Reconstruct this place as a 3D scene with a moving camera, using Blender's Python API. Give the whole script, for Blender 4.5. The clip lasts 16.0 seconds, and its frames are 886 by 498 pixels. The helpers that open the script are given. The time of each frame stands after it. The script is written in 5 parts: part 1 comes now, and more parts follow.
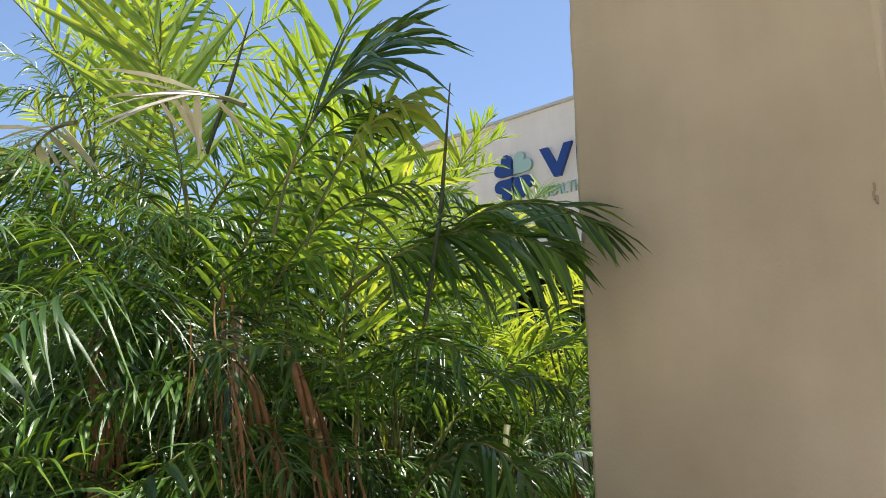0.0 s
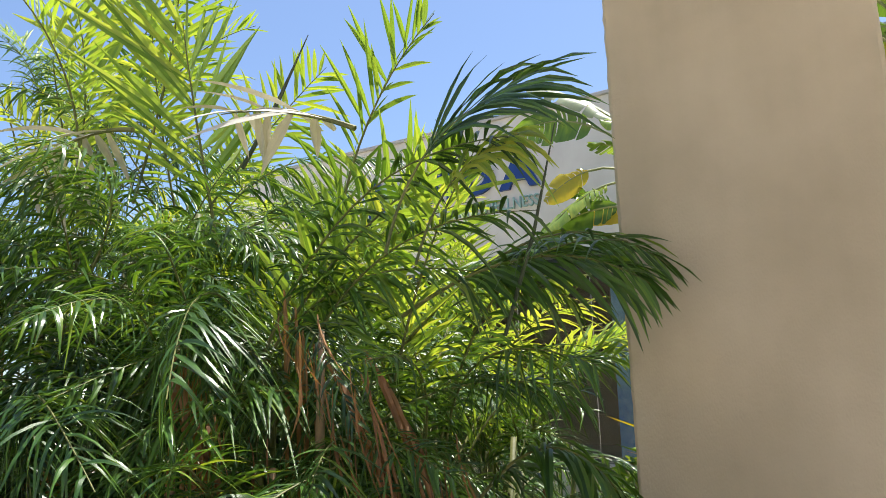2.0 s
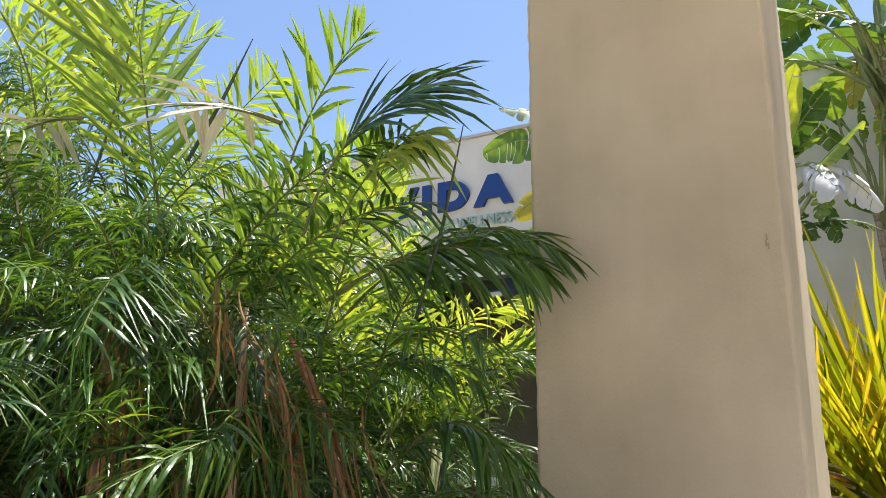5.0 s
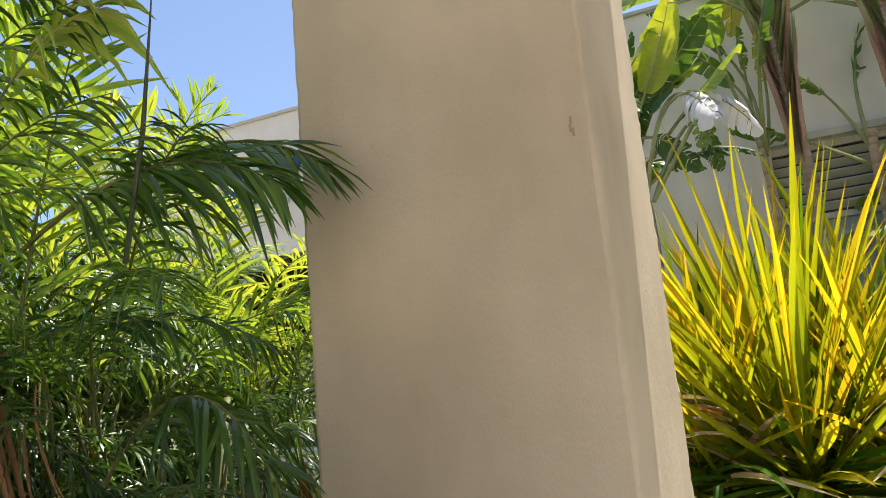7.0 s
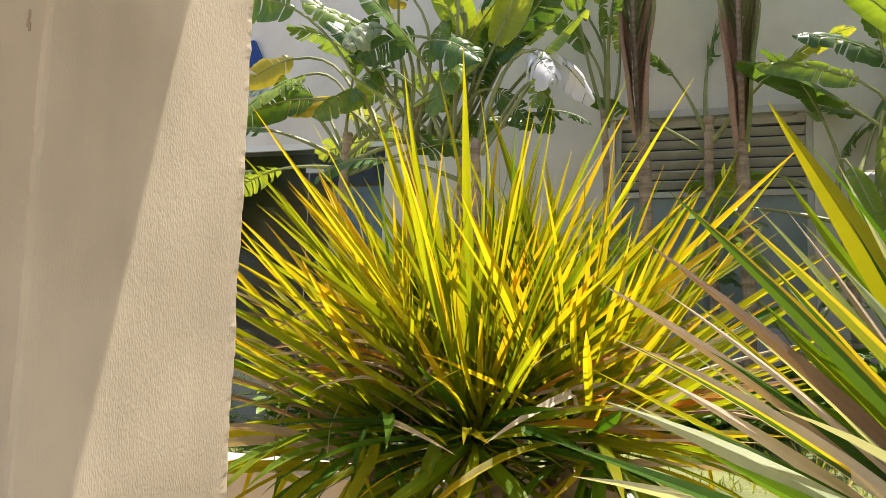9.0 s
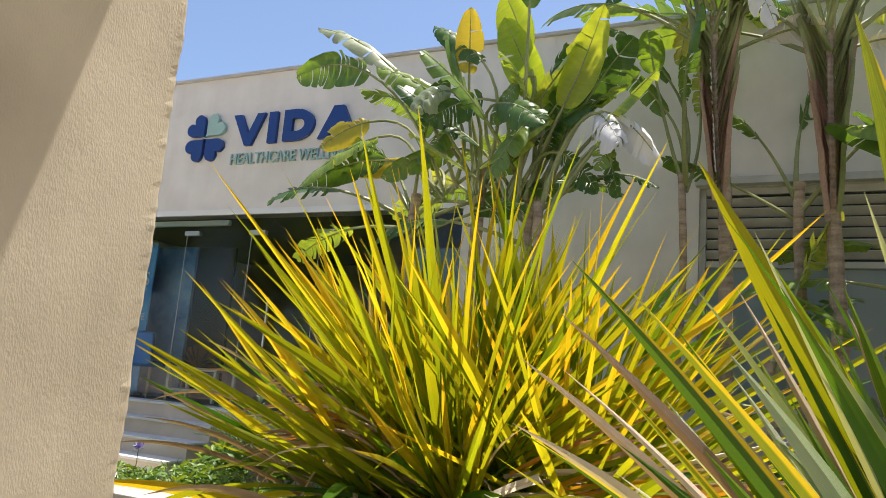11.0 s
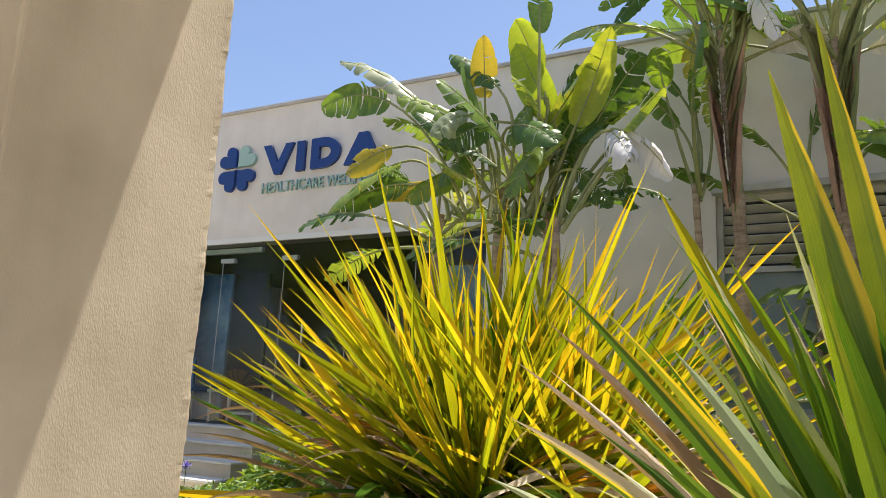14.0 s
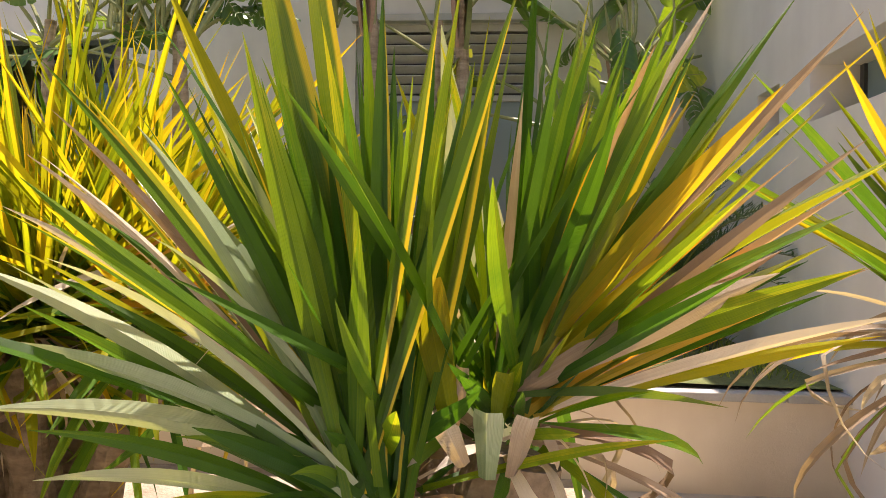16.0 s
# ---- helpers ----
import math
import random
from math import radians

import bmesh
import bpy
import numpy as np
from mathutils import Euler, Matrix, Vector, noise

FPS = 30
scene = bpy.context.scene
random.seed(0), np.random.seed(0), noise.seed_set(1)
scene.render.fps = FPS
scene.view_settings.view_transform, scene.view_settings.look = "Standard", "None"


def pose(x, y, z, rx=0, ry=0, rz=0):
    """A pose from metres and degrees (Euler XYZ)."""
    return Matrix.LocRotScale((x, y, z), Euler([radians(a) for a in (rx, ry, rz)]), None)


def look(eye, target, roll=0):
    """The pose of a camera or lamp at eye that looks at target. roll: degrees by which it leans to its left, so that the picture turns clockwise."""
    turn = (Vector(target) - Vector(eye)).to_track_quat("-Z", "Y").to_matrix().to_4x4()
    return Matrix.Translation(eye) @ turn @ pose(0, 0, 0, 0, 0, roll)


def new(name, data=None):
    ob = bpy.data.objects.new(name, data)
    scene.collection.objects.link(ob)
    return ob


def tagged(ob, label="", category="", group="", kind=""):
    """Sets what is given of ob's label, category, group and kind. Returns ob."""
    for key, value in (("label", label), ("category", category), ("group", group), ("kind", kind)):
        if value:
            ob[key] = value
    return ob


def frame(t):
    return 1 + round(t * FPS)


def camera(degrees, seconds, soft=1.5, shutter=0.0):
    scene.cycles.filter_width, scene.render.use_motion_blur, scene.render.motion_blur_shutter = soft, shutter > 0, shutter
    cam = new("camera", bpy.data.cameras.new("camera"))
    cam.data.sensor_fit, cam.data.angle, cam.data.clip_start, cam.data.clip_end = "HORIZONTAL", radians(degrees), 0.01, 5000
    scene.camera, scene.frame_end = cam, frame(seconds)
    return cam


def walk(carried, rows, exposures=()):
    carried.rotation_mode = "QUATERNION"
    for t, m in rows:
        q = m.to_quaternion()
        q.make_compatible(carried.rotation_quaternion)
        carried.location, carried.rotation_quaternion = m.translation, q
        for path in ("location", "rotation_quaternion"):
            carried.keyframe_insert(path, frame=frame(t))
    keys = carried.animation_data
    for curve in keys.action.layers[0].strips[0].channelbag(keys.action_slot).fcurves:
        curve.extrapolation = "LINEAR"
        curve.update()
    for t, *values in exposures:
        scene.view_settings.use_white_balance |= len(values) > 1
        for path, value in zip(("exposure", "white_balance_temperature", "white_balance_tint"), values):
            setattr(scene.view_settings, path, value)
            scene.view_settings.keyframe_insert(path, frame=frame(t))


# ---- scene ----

# camera and its walk
cam = camera(60.5, 16.0, soft=0.75)
ROWS = [
    (0.0, 0.045, 0.029, 1.473, 100.47, 1.02, 43.88),
    (0.5, 0.037, -0.063, 1.454, 99.00, 0.29, 38.44),
    (1.0, -0.021, -0.239, 1.467, 98.47, -0.35, 36.27),
    (1.5, -0.157, -0.336, 1.468, 100.94, 0.48, 33.21),
    (2.0, -0.269, -0.362, 1.449, 102.22, 1.37, 31.05),
    (2.5, -0.272, -0.358, 1.445, 101.28, 0.69, 27.21),
    (3.0, -0.227, -0.389, 1.438, 102.14, -0.47, 24.87),
    (3.5, -0.172, -0.465, 1.420, 103.27, -0.56, 25.53),
    (6.0, -0.051, -0.193, 1.339, 103.11, -0.17, 30.97),
    (6.5, -0.028, -0.036, 1.356, 101.21, 2.56, 29.10),
    (7.0, 0.011, 0.112, 1.341, 100.90, 5.24, 24.50),
    (7.5, 0.085, 0.180, 1.338, 99.73, 4.57, 20.90),
    (8.0, 0.308, 0.237, 1.345, 97.23, 0.92, 18.81),
    (8.5, 0.508, 0.328, 1.307, 95.60, -1.33, 15.97),
    (11.0, 1.048, 0.690, 1.359, 100.16, -4.69, 25.42),
    (11.5, 1.061, 0.536, 1.376, 101.08, -4.85, 24.14),
    (12.0, 1.106, 0.488, 1.417, 102.87, -4.69, 24.78),
    (12.5, 1.174, 0.480, 1.403, 103.99, -4.68, 26.69),
    (13.0, 1.210, 0.479, 1.372, 104.08, -5.00, 27.80),
    (13.5, 1.230, 0.471, 1.365, 103.43, -4.53, 28.88),
    (14.0, 1.226, 0.471, 1.333, 101.19, -2.72, 28.17),
    (14.5, 1.163, 0.458, 1.341, 99.01, 0.45, 22.88),
    (15.0, 1.246, 0.484, 1.309, 95.78, 3.45, 14.03),
    (15.5, 1.418, 0.521, 1.268, 92.40, 2.17, 7.40),
    (16.0, 1.610, 0.527, 1.234, 89.56, -0.76, 4.69),
]
walk(cam, [(t, pose(x, y, z, rx, ry, rz)) for t, x, y, z, rx, ry, rz in ROWS], [(0.0, 0.80, 6300, 13), (1.5, 0.88, 6250, 13), (3.5, 0.96, 6250, 14), (6.5, 0.94, 6400, 14), (8.5, 1.02, 6700, 16), (11.0, 0.76, 6500, 15), (13.5, 0.76, 6500, 16), (15.0, 0.94, 6800, 19), (16.0, 1.06, 6900, 24)])

# ---------------------------------------------------------------- light
SUN = Vector((0.13, 0.231, 1.0)).normalized()
world = bpy.data.worlds.new("world")
scene.world = world
world.use_nodes = True
wn, wl = world.node_tree.nodes, world.node_tree.links
sky = wn.new("ShaderNodeTexSky")
sky.sky_type = "NISHITA"
sky.sun_disc = False
sky.sun_elevation = math.asin(SUN.z)
sky.sun_rotation = math.atan2(SUN.x, SUN.y)
sky.air_density, sky.dust_density, sky.ozone_density = 1.0, 1.2, 2.2
tint = wn.new("ShaderNodeVectorMath")
tint.operation = "MULTIPLY"
tint.inputs[1].default_value = (0.97, 1.0, 1.01)
wl.new(sky.outputs[0], tint.inputs[0])
wl.new(tint.outputs[0], wn["Background"].inputs[0])
wn["Background"].inputs[1].default_value = 0.11
sun = new("sun", bpy.data.lights.new("sun", "SUN"))
sun.data.energy, sun.data.angle, sun.data.color = 5.0, radians(0.5), (1.0, 0.94, 0.84)
sun.matrix_world = look(SUN * 30, (0, 0, 0))
scene.view_settings.exposure = 0.78

# ---------------------------------------------------------------- materials


def nodes(name):
    m = bpy.data.materials.new(name)
    m.use_nodes = True
    n, l = m.node_tree.nodes, m.node_tree.links
    return m, n, l, n["Principled BSDF"]


def ramp(n, stops):
    r = n.new("ShaderNodeValToRGB")
    e = r.color_ramp.elements
    while len(e) < len(stops):
        e.new(0.5)
    for el, (p, c) in zip(e, stops):
        el.position, el.color = p, (*c, 1)
    return r


def noise_tex(n, l, scale, detail=4.0, coords="Object", stretch=(1, 1, 1)):
    tc, mp, nz = n.new("ShaderNodeTexCoord"), n.new("ShaderNodeMapping"), n.new("ShaderNodeTexNoise")
    mp.inputs["Scale"].default_value = stretch
    l.new(tc.outputs[coords], mp.inputs[0])
    l.new(mp.outputs[0], nz.inputs["Vector"])
    nz.inputs["Scale"].default_value, nz.inputs["Detail"].default_value = scale, detail
    return nz


def surface(name, dark, light, rough=0.85, big=1.5, fine=120.0, bump=0.15, metal=0.0, stretch=(1, 1, 1), dist=0.004):
    """Two-scale mottled surface with fine relief."""
    m, n, l, b = nodes(name)
    a, f = noise_tex(n, l, big, 5, stretch=stretch), noise_tex(n, l, fine, 3)
    mix = n.new("ShaderNodeMath")
    mix.operation = "MULTIPLY_ADD"
    l.new(f.outputs[0], mix.inputs[0])
    mix.inputs[1].default_value = 0.35
    l.new(a.outputs[0], mix.inputs[2])
    r = ramp(n, [(0.42, dark), (0.9, light)])
    l.new(mix.outputs[0], r.inputs[0])
    l.new(r.outputs[0], b.inputs["Base Color"])
    b.inputs["Roughness"].default_value, b.inputs["Metallic"].default_value = rough, metal
    bp = n.new("ShaderNodeBump")
    bp.inputs["Strength"].default_value, bp.inputs["Distance"].default_value = bump, dist
    l.new(f.outputs[0], bp.inputs["Height"])
    l.new(bp.outputs[0], b.inputs["Normal"])
    return m


def leafy(name, stops, tip=None, tip_at=0.9, through_light=0.5, rough=0.42, ribs=60.0, along=0.0, edge=None, spread=0.5, spec=0.5, relief=0.14):
    """Leaf: colour by leaf (object or island), a dry tip along the leaf, fine ribs; part of the light goes through."""
    m, n, l, b = nodes(name)
    oi, geo = n.new("ShaderNodeObjectInfo"), n.new("ShaderNodeNewGeometry")
    add = n.new("ShaderNodeMath")
    add.operation = "MULTIPLY_ADD"
    l.new(geo.outputs["Random Per Island"], add.inputs[0])
    add.inputs[1].default_value = spread
    half = n.new("ShaderNodeMath")
    half.operation = "MULTIPLY"
    l.new(oi.outputs["Random"], half.inputs[0])
    half.inputs[1].default_value = 1 - spread
    l.new(half.outputs[0], add.inputs[2])
    nz = noise_tex(n, l, 9.0, 4)
    jig = n.new("ShaderNodeMath")
    jig.operation = "MULTIPLY_ADD"
    l.new(nz.outputs[0], jig.inputs[0])
    jig.inputs[1].default_value = 0.35
    l.new(add.outputs[0], jig.inputs[2])
    off = n.new("ShaderNodeMath")
    off.operation = "SUBTRACT"
    l.new(jig.outputs[0], off.inputs[0])
    off.inputs[1].default_value = 0.17 + along * 0.5
    streak = noise_tex(n, l, 1.0, 2, "UV", (26, 1.6, 1))
    st = n.new("ShaderNodeMath")
    st.operation = "MULTIPLY_ADD"
    l.new(streak.outputs[0], st.inputs[0])
    st.inputs[1].default_value = 0.5
    l.new(off.outputs[0], st.inputs[2])
    off = n.new("ShaderNodeMath")
    off.operation = "SUBTRACT"
    l.new(st.outputs[0], off.inputs[0])
    off.inputs[1].default_value = 0.25
    uv, sep = n.new("ShaderNodeTexCoord"), n.new("ShaderNodeSeparateXYZ")
    l.new(uv.outputs["UV"], sep.inputs[0])
    grow = n.new("ShaderNodeMath")
    grow.operation = "MULTIPLY_ADD"
    l.new(sep.outputs[1], grow.inputs[0])
    grow.inputs[1].default_value = along
    l.new(off.outputs[0], grow.inputs[2])
    r = ramp(n, stops)
    l.new(grow.outputs[0], r.inputs[0])
    colour = r.outputs[0]
    if tip:
        t = n.new("ShaderNodeMath")
        t.operation = "MULTIPLY_ADD"
        l.new(nz.outputs[0], t.inputs[0])
        t.inputs[1].default_value = 0.2
        l.new(sep.outputs[1], t.inputs[2])
        tr = ramp(n, [(tip_at, (0, 0, 0)), (tip_at + 0.05, (1, 1, 1))])
        l.new(t.outputs[0], tr.inputs[0])
        mx = n.new("ShaderNodeMix")
        mx.data_type = "RGBA"
        l.new(tr.outputs[0], mx.inputs[0])
        l.new(colour, mx.inputs[6])
        mx.inputs[7].default_value = (*tip, 1)
        colour = mx.outputs[2]
    if edge:
        er = ramp(n, [(0.0, (1, 1, 1)), (0.16, (1, 1, 1)), (0.24, (0, 0, 0)), (1.0, (0, 0, 0))])
        l.new(sep.outputs[0], er.inputs[0])
        mx = n.new("ShaderNodeMix")
        mx.data_type = "RGBA"
        l.new(er.outputs[0], mx.inputs[0])
        l.new(colour, mx.inputs[6])
        mx.inputs[7].default_value = (*edge, 1)
        colour = mx.outputs[2]
    wave = n.new("ShaderNodeMath")
    wave.operation = "SINE"
    mul = n.new("ShaderNodeMath")
    mul.operation = "MULTIPLY"
    mul.inputs[1].default_value = ribs
    l.new(sep.outputs[0], mul.inputs[0])
    l.new(mul.outputs[0], wave.inputs[0])
    bp = n.new("ShaderNodeBump")
    bp.inputs["Strength"].default_value, bp.inputs["Distance"].default_value = relief, 0.002
    l.new(wave.outputs[0], bp.inputs["Height"])
    l.new(bp.outputs[0], b.inputs["Normal"])
    l.new(colour, b.inputs["Base Color"])
    b.inputs["Roughness"].default_value = rough
    b.inputs["Specular IOR Level"].default_value = spec
    tl, ms = n.new("ShaderNodeBsdfTranslucent"), n.new("ShaderNodeMixShader")
    warm = n.new("ShaderNodeVectorMath")
    warm.operation = "MULTIPLY"
    l.new(colour, warm.inputs[0])
    warm.inputs[1].default_value = (1.8, 1.5, 0.5)
    l.new(warm.outputs[0], tl.inputs[0])
    ms.inputs[0].default_value = through_light
    l.new(b.outputs[0], ms.inputs[1])
    l.new(tl.outputs[0], ms.inputs[2])
    l.new(ms.outputs[0], n["Material Output"].inputs[0])
    return m


def plain(name, c, rough=0.5, metal=0.0):
    m, n, l, b = nodes(name)
    b.inputs["Base Color"].default_value = (*c, 1)
    b.inputs["Roughness"].default_value, b.inputs["Metallic"].default_value = rough, metal
    return m


def glass_pane(name, tint=(0.75, 0.85, 0.82)):
    m, n, l, b = nodes(name)
    tr, gl, ms, fr = n.new("ShaderNodeBsdfTransparent"), n.new("ShaderNodeBsdfGlossy"), n.new("ShaderNodeMixShader"), n.new("ShaderNodeFresnel")
    tr.inputs[0].default_value = (*tint, 1)
    gl.inputs["Roughness"].default_value = 0.01
    fr.inputs[0].default_value = 1.5
    l.new(fr.outputs[0], ms.inputs[0])
    l.new(tr.outputs[0], ms.inputs[1])
    l.new(gl.outputs[0], ms.inputs[2])
    l.new(ms.outputs[0], n["Material Output"].inputs[0])
    return m


def glass_clear(name):
    m, n, l, b = nodes(name)
    tr = n.new("ShaderNodeBsdfTransparent")
    l.new(tr.outputs[0], n["Material Output"].inputs[0])
    return m


def plaster(name, dark, light, bump):
    """Painted render: vertical streaks, stains and roller grain."""
    m, n, l, b = nodes(name)
    a = noise_tex(n, l, 2.4, 8)
    s = noise_tex(n, l, 5.0, 4, stretch=(1, 1, 0.12))
    f = noise_tex(n, l, 260.0, 3, stretch=(1, 1, 0.45))
    c = noise_tex(n, l, 45.0, 2)
    add = n.new("ShaderNodeMath")
    add.operation = "MULTIPLY_ADD"
    l.new(s.outputs[0], add.inputs[0])
    add.inputs[1].default_value = 0.5
    l.new(a.outputs[0], add.inputs[2])
    r = ramp(n, [(0.55, dark), (0.95, light)])
    l.new(add.outputs[0], r.inputs[0])
    l.new(r.outputs[0], b.inputs["Base Color"])
    b.inputs["Roughness"].default_value = 0.8
    hs = n.new("ShaderNodeMath")
    hs.operation = "MULTIPLY_ADD"
    l.new(c.outputs[0], hs.inputs[0])
    hs.inputs[1].default_value = 0.8
    l.new(f.outputs[0], hs.inputs[2])
    bp = n.new("ShaderNodeBump")
    bp.inputs["Strength"].default_value, bp.inputs["Distance"].default_value = bump, 0.004
    l.new(hs.outputs[0], bp.inputs["Height"])
    l.new(bp.outputs[0], b.inputs["Normal"])
    return m


M_COLUMN = plaster("column_paint", (0.395, 0.34, 0.238), (0.565, 0.492, 0.358), 0.28)
M_FACADE = plaster("facade_paint", (0.68, 0.64, 0.57), (0.78, 0.74, 0.67), 0.2)
M_WING = plaster("wing_paint", (0.68, 0.63, 0.56), (0.76, 0.71, 0.64), 0.2)
M_CHIP = plain("chip_shadow", (0.33, 0.26, 0.18), 0.9)
M_LOWWALL = plaster("low_wall_paint", (0.66, 0.54, 0.40), (0.76, 0.65, 0.50), 0.3)
M_STONE = surface("coping_stone", (0.34, 0.32, 0.28), (0.48, 0.46, 0.42), 0.7, 4, 90, 0.2)
M_TREAD = surface("tread_stone", (0.66, 0.62, 0.56), (0.80, 0.76, 0.70), 0.7, 4, 90, 0.1)
M_STEP = surface("step_stone", (0.58, 0.48, 0.36), (0.72, 0.61, 0.48), 0.75, 3, 60, 0.2)
M_PAVE = surface("paving", (0.45, 0.40, 0.33), (0.58, 0.52, 0.44), 0.85, 2, 80, 0.3)
M_SOIL = surface("soil", (0.24, 0.18, 0.12), (0.46, 0.38, 0.28), 0.95, 6, 60, 0.9, dist=0.02)
M_LAWN = surface("lawn_soil", (0.07, 0.09, 0.025), (0.22, 0.24, 0.08), 0.95, 2.5, 50, 0.8, dist=0.02)
M_METAL = plain("brushed_steel", (0.5, 0.5, 0.5), 0.3, 0.9)
M_ALU = surface("louvre_paint", (0.42, 0.42, 0.38), (0.56, 0.55, 0.50), 0.45, 5, 80, 0.05)
# Metal of frames and latch; also the painted darkness of unlit openings.
M_FRAMESHADE = plain("dark_frame_and_shade", (0.08, 0.08, 0.08), 0.4, 0.3)
M_CAP = surface("roof_cap_metal", (0.42, 0.41, 0.39), (0.55, 0.53, 0.50), 0.5, 3, 50, 0.1)
M_BLUE = plain("sign_blue", (0.012, 0.05, 0.22), 0.35)
M_MINT = plain("sign_mint", (0.35, 0.52, 0.46), 0.4)
M_GLASS = glass_pane("window_glass")
M_CLEAR = glass_clear("window_glass_inner")
M_WINGLASS = plain("frosted_blue_glass", (0.22, 0.30, 0.32), 0.15)
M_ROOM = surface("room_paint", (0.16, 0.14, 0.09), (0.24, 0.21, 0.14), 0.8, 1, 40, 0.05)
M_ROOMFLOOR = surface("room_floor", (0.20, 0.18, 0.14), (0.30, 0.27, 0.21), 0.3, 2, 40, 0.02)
M_PANELBROWN = surface("brown_panel", (0.035, 0.025, 0.018), (0.07, 0.05, 0.035), 0.5, 2, 40, 0.05)
M_POSTER = surface("blue_poster", (0.02, 0.14, 0.42), (0.40, 0.60, 0.75), 0.4, 1.6, 14, 0.0)
M_BANNER = surface("banner_print", (0.08, 0.32, 0.66), (0.14, 0.42, 0.76), 0.4, 1.2, 20, 0.0)
M_CHAIR = plain("blue_fabric", (0.06, 0.26, 0.75), 0.8)
M_WHITE = plain("white_paint", (0.75, 0.75, 0.72), 0.4)
M_PALM = leafy("palm_leaflet", [(0.0, (0.020, 0.055, 0.014)), (0.5, (0.048, 0.115, 0.020)), (0.8, (0.09, 0.20, 0.025)), (1.0, (0.24, 0.33, 0.04))], tip=(0.2, 0.13, 0.05), tip_at=1.06, through_light=0.32, rough=0.3, spec=0.7, spread=0.7)
# Darker copy of palm_leaflet; shade under the dense crown put into the colour.
M_PALMSHADE = leafy("palm_leaflet_shade", [(0.0, (0.010, 0.030, 0.009)), (0.6, (0.026, 0.068, 0.014)), (1.0, (0.08, 0.16, 0.020))], tip=(0.2, 0.13, 0.05), tip_at=1.08, through_light=0.14, rough=0.32, spec=0.6, spread=0.7)
M_PALMLIGHT = leafy("palm_leaflet_young", [(0.0, (0.10, 0.21, 0.04)), (0.5, (0.22, 0.35, 0.06)), (1.0, (0.40, 0.46, 0.10))], tip=(0.3, 0.2, 0.06), tip_at=1.08, through_light=0.5, rough=0.4)
M_PALMDRY = leafy("palm_leaflet_dry", [(0.0, (0.42, 0.41, 0.36)), (1.0, (0.62, 0.62, 0.55))], through_light=0.04, rough=0.7)
M_DRYSHEATH = leafy("dry_sheath", [(0.0, (0.14, 0.065, 0.03)), (1.0, (0.42, 0.23, 0.10))], through_light=0.25, rough=0.8)
M_CANE = surface("palm_cane", (0.06, 0.08, 0.02), (0.18, 0.18, 0.05), 0.6, 12, 80, 0.3)
M_DRYCANE = surface("dry_cane", (0.22, 0.13, 0.07), (0.46, 0.32, 0.20), 0.75, 10, 80, 0.4, stretch=(1, 1, 0.3))
M_SPEAR = plain("spear_leaf", (0.045, 0.06, 0.03), 0.5)
M_YUCCAYELLOW = leafy("blade_yellow_green", [(0.0, (0.08, 0.15, 0.008)), (0.35, (0.20, 0.26, 0.010)), (0.75, (0.35, 0.35, 0.014)), (1.0, (0.52, 0.38, 0.02))], tip=(0.36, 0.20, 0.07), tip_at=1.0, through_light=0.58, rough=0.45, spread=0.2, spec=0.3, along=0.6, ribs=150.0, relief=0.4)
M_YUCCAGREEN = leafy("blade_green", [(0.0, (0.018, 0.085, 0.008)), (0.5, (0.065, 0.165, 0.010)), (0.85, (0.19, 0.30, 0.012)), (1.0, (0.42, 0.42, 0.02))], tip=(0.34, 0.22, 0.09), tip_at=1.03, through_light=0.45, rough=0.42, spread=0.3, spec=0.35, along=0.3, ribs=150.0, relief=0.4)
M_VARIEGATED = leafy("blade_yellow_margin", [(0.0, (0.03, 0.10, 0.01)), (0.6, (0.07, 0.15, 0.012)), (1.0, (0.22, 0.27, 0.02))], tip=(0.36, 0.20, 0.07), tip_at=1.0, through_light=0.45, rough=0.35, spread=0.0, along=0.5, edge=(0.62, 0.50, 0.03), ribs=150.0, relief=0.4)
M_PALEBLADE = leafy("blade_pale", [(0.0, (0.42, 0.50, 0.36)), (1.0, (0.62, 0.68, 0.50))], through_light=0.3, rough=0.5, spread=0.0, ribs=150.0, relief=0.4)
M_YUCCAORANGE = leafy("blade_withering", [(0.0, (0.30, 0.30, 0.02)), (0.4, (0.62, 0.36, 0.02)), (0.75, (0.55, 0.24, 0.03)), (1.0, (0.38, 0.24, 0.15))], tip=(0.36, 0.24, 0.16), tip_at=0.75, through_light=0.4, rough=0.55, spread=0.2, along=0.5, ribs=150.0, relief=0.4)
# Sun gloss on the left-hand blades, painted as a pale grey-green colour.
M_YUCCASHEEN = leafy("blade_painted_sheen", [(0.0, (0.08, 0.18, 0.05)), (0.4, (0.26, 0.36, 0.18)), (1.0, (0.52, 0.58, 0.38))], tip=(0.36, 0.24, 0.12), tip_at=1.02, through_light=0.25, rough=0.28, spread=0.3, spec=1.0, along=0.3, ribs=150.0, relief=0.4)
M_YUCCADRY = leafy("blade_dry", [(0.0, (0.24, 0.15, 0.09)), (0.6, (0.46, 0.36, 0.25)), (1.0, (0.68, 0.60, 0.47))], through_light=0.15, rough=0.75, spread=0.0, along=0.4, ribs=150.0, relief=0.4)
M_BARK = surface("fibrous_bark", (0.12, 0.08, 0.045), (0.34, 0.25, 0.16), 0.9, 6, 50, 0.8, stretch=(1, 1, 4), dist=0.01)
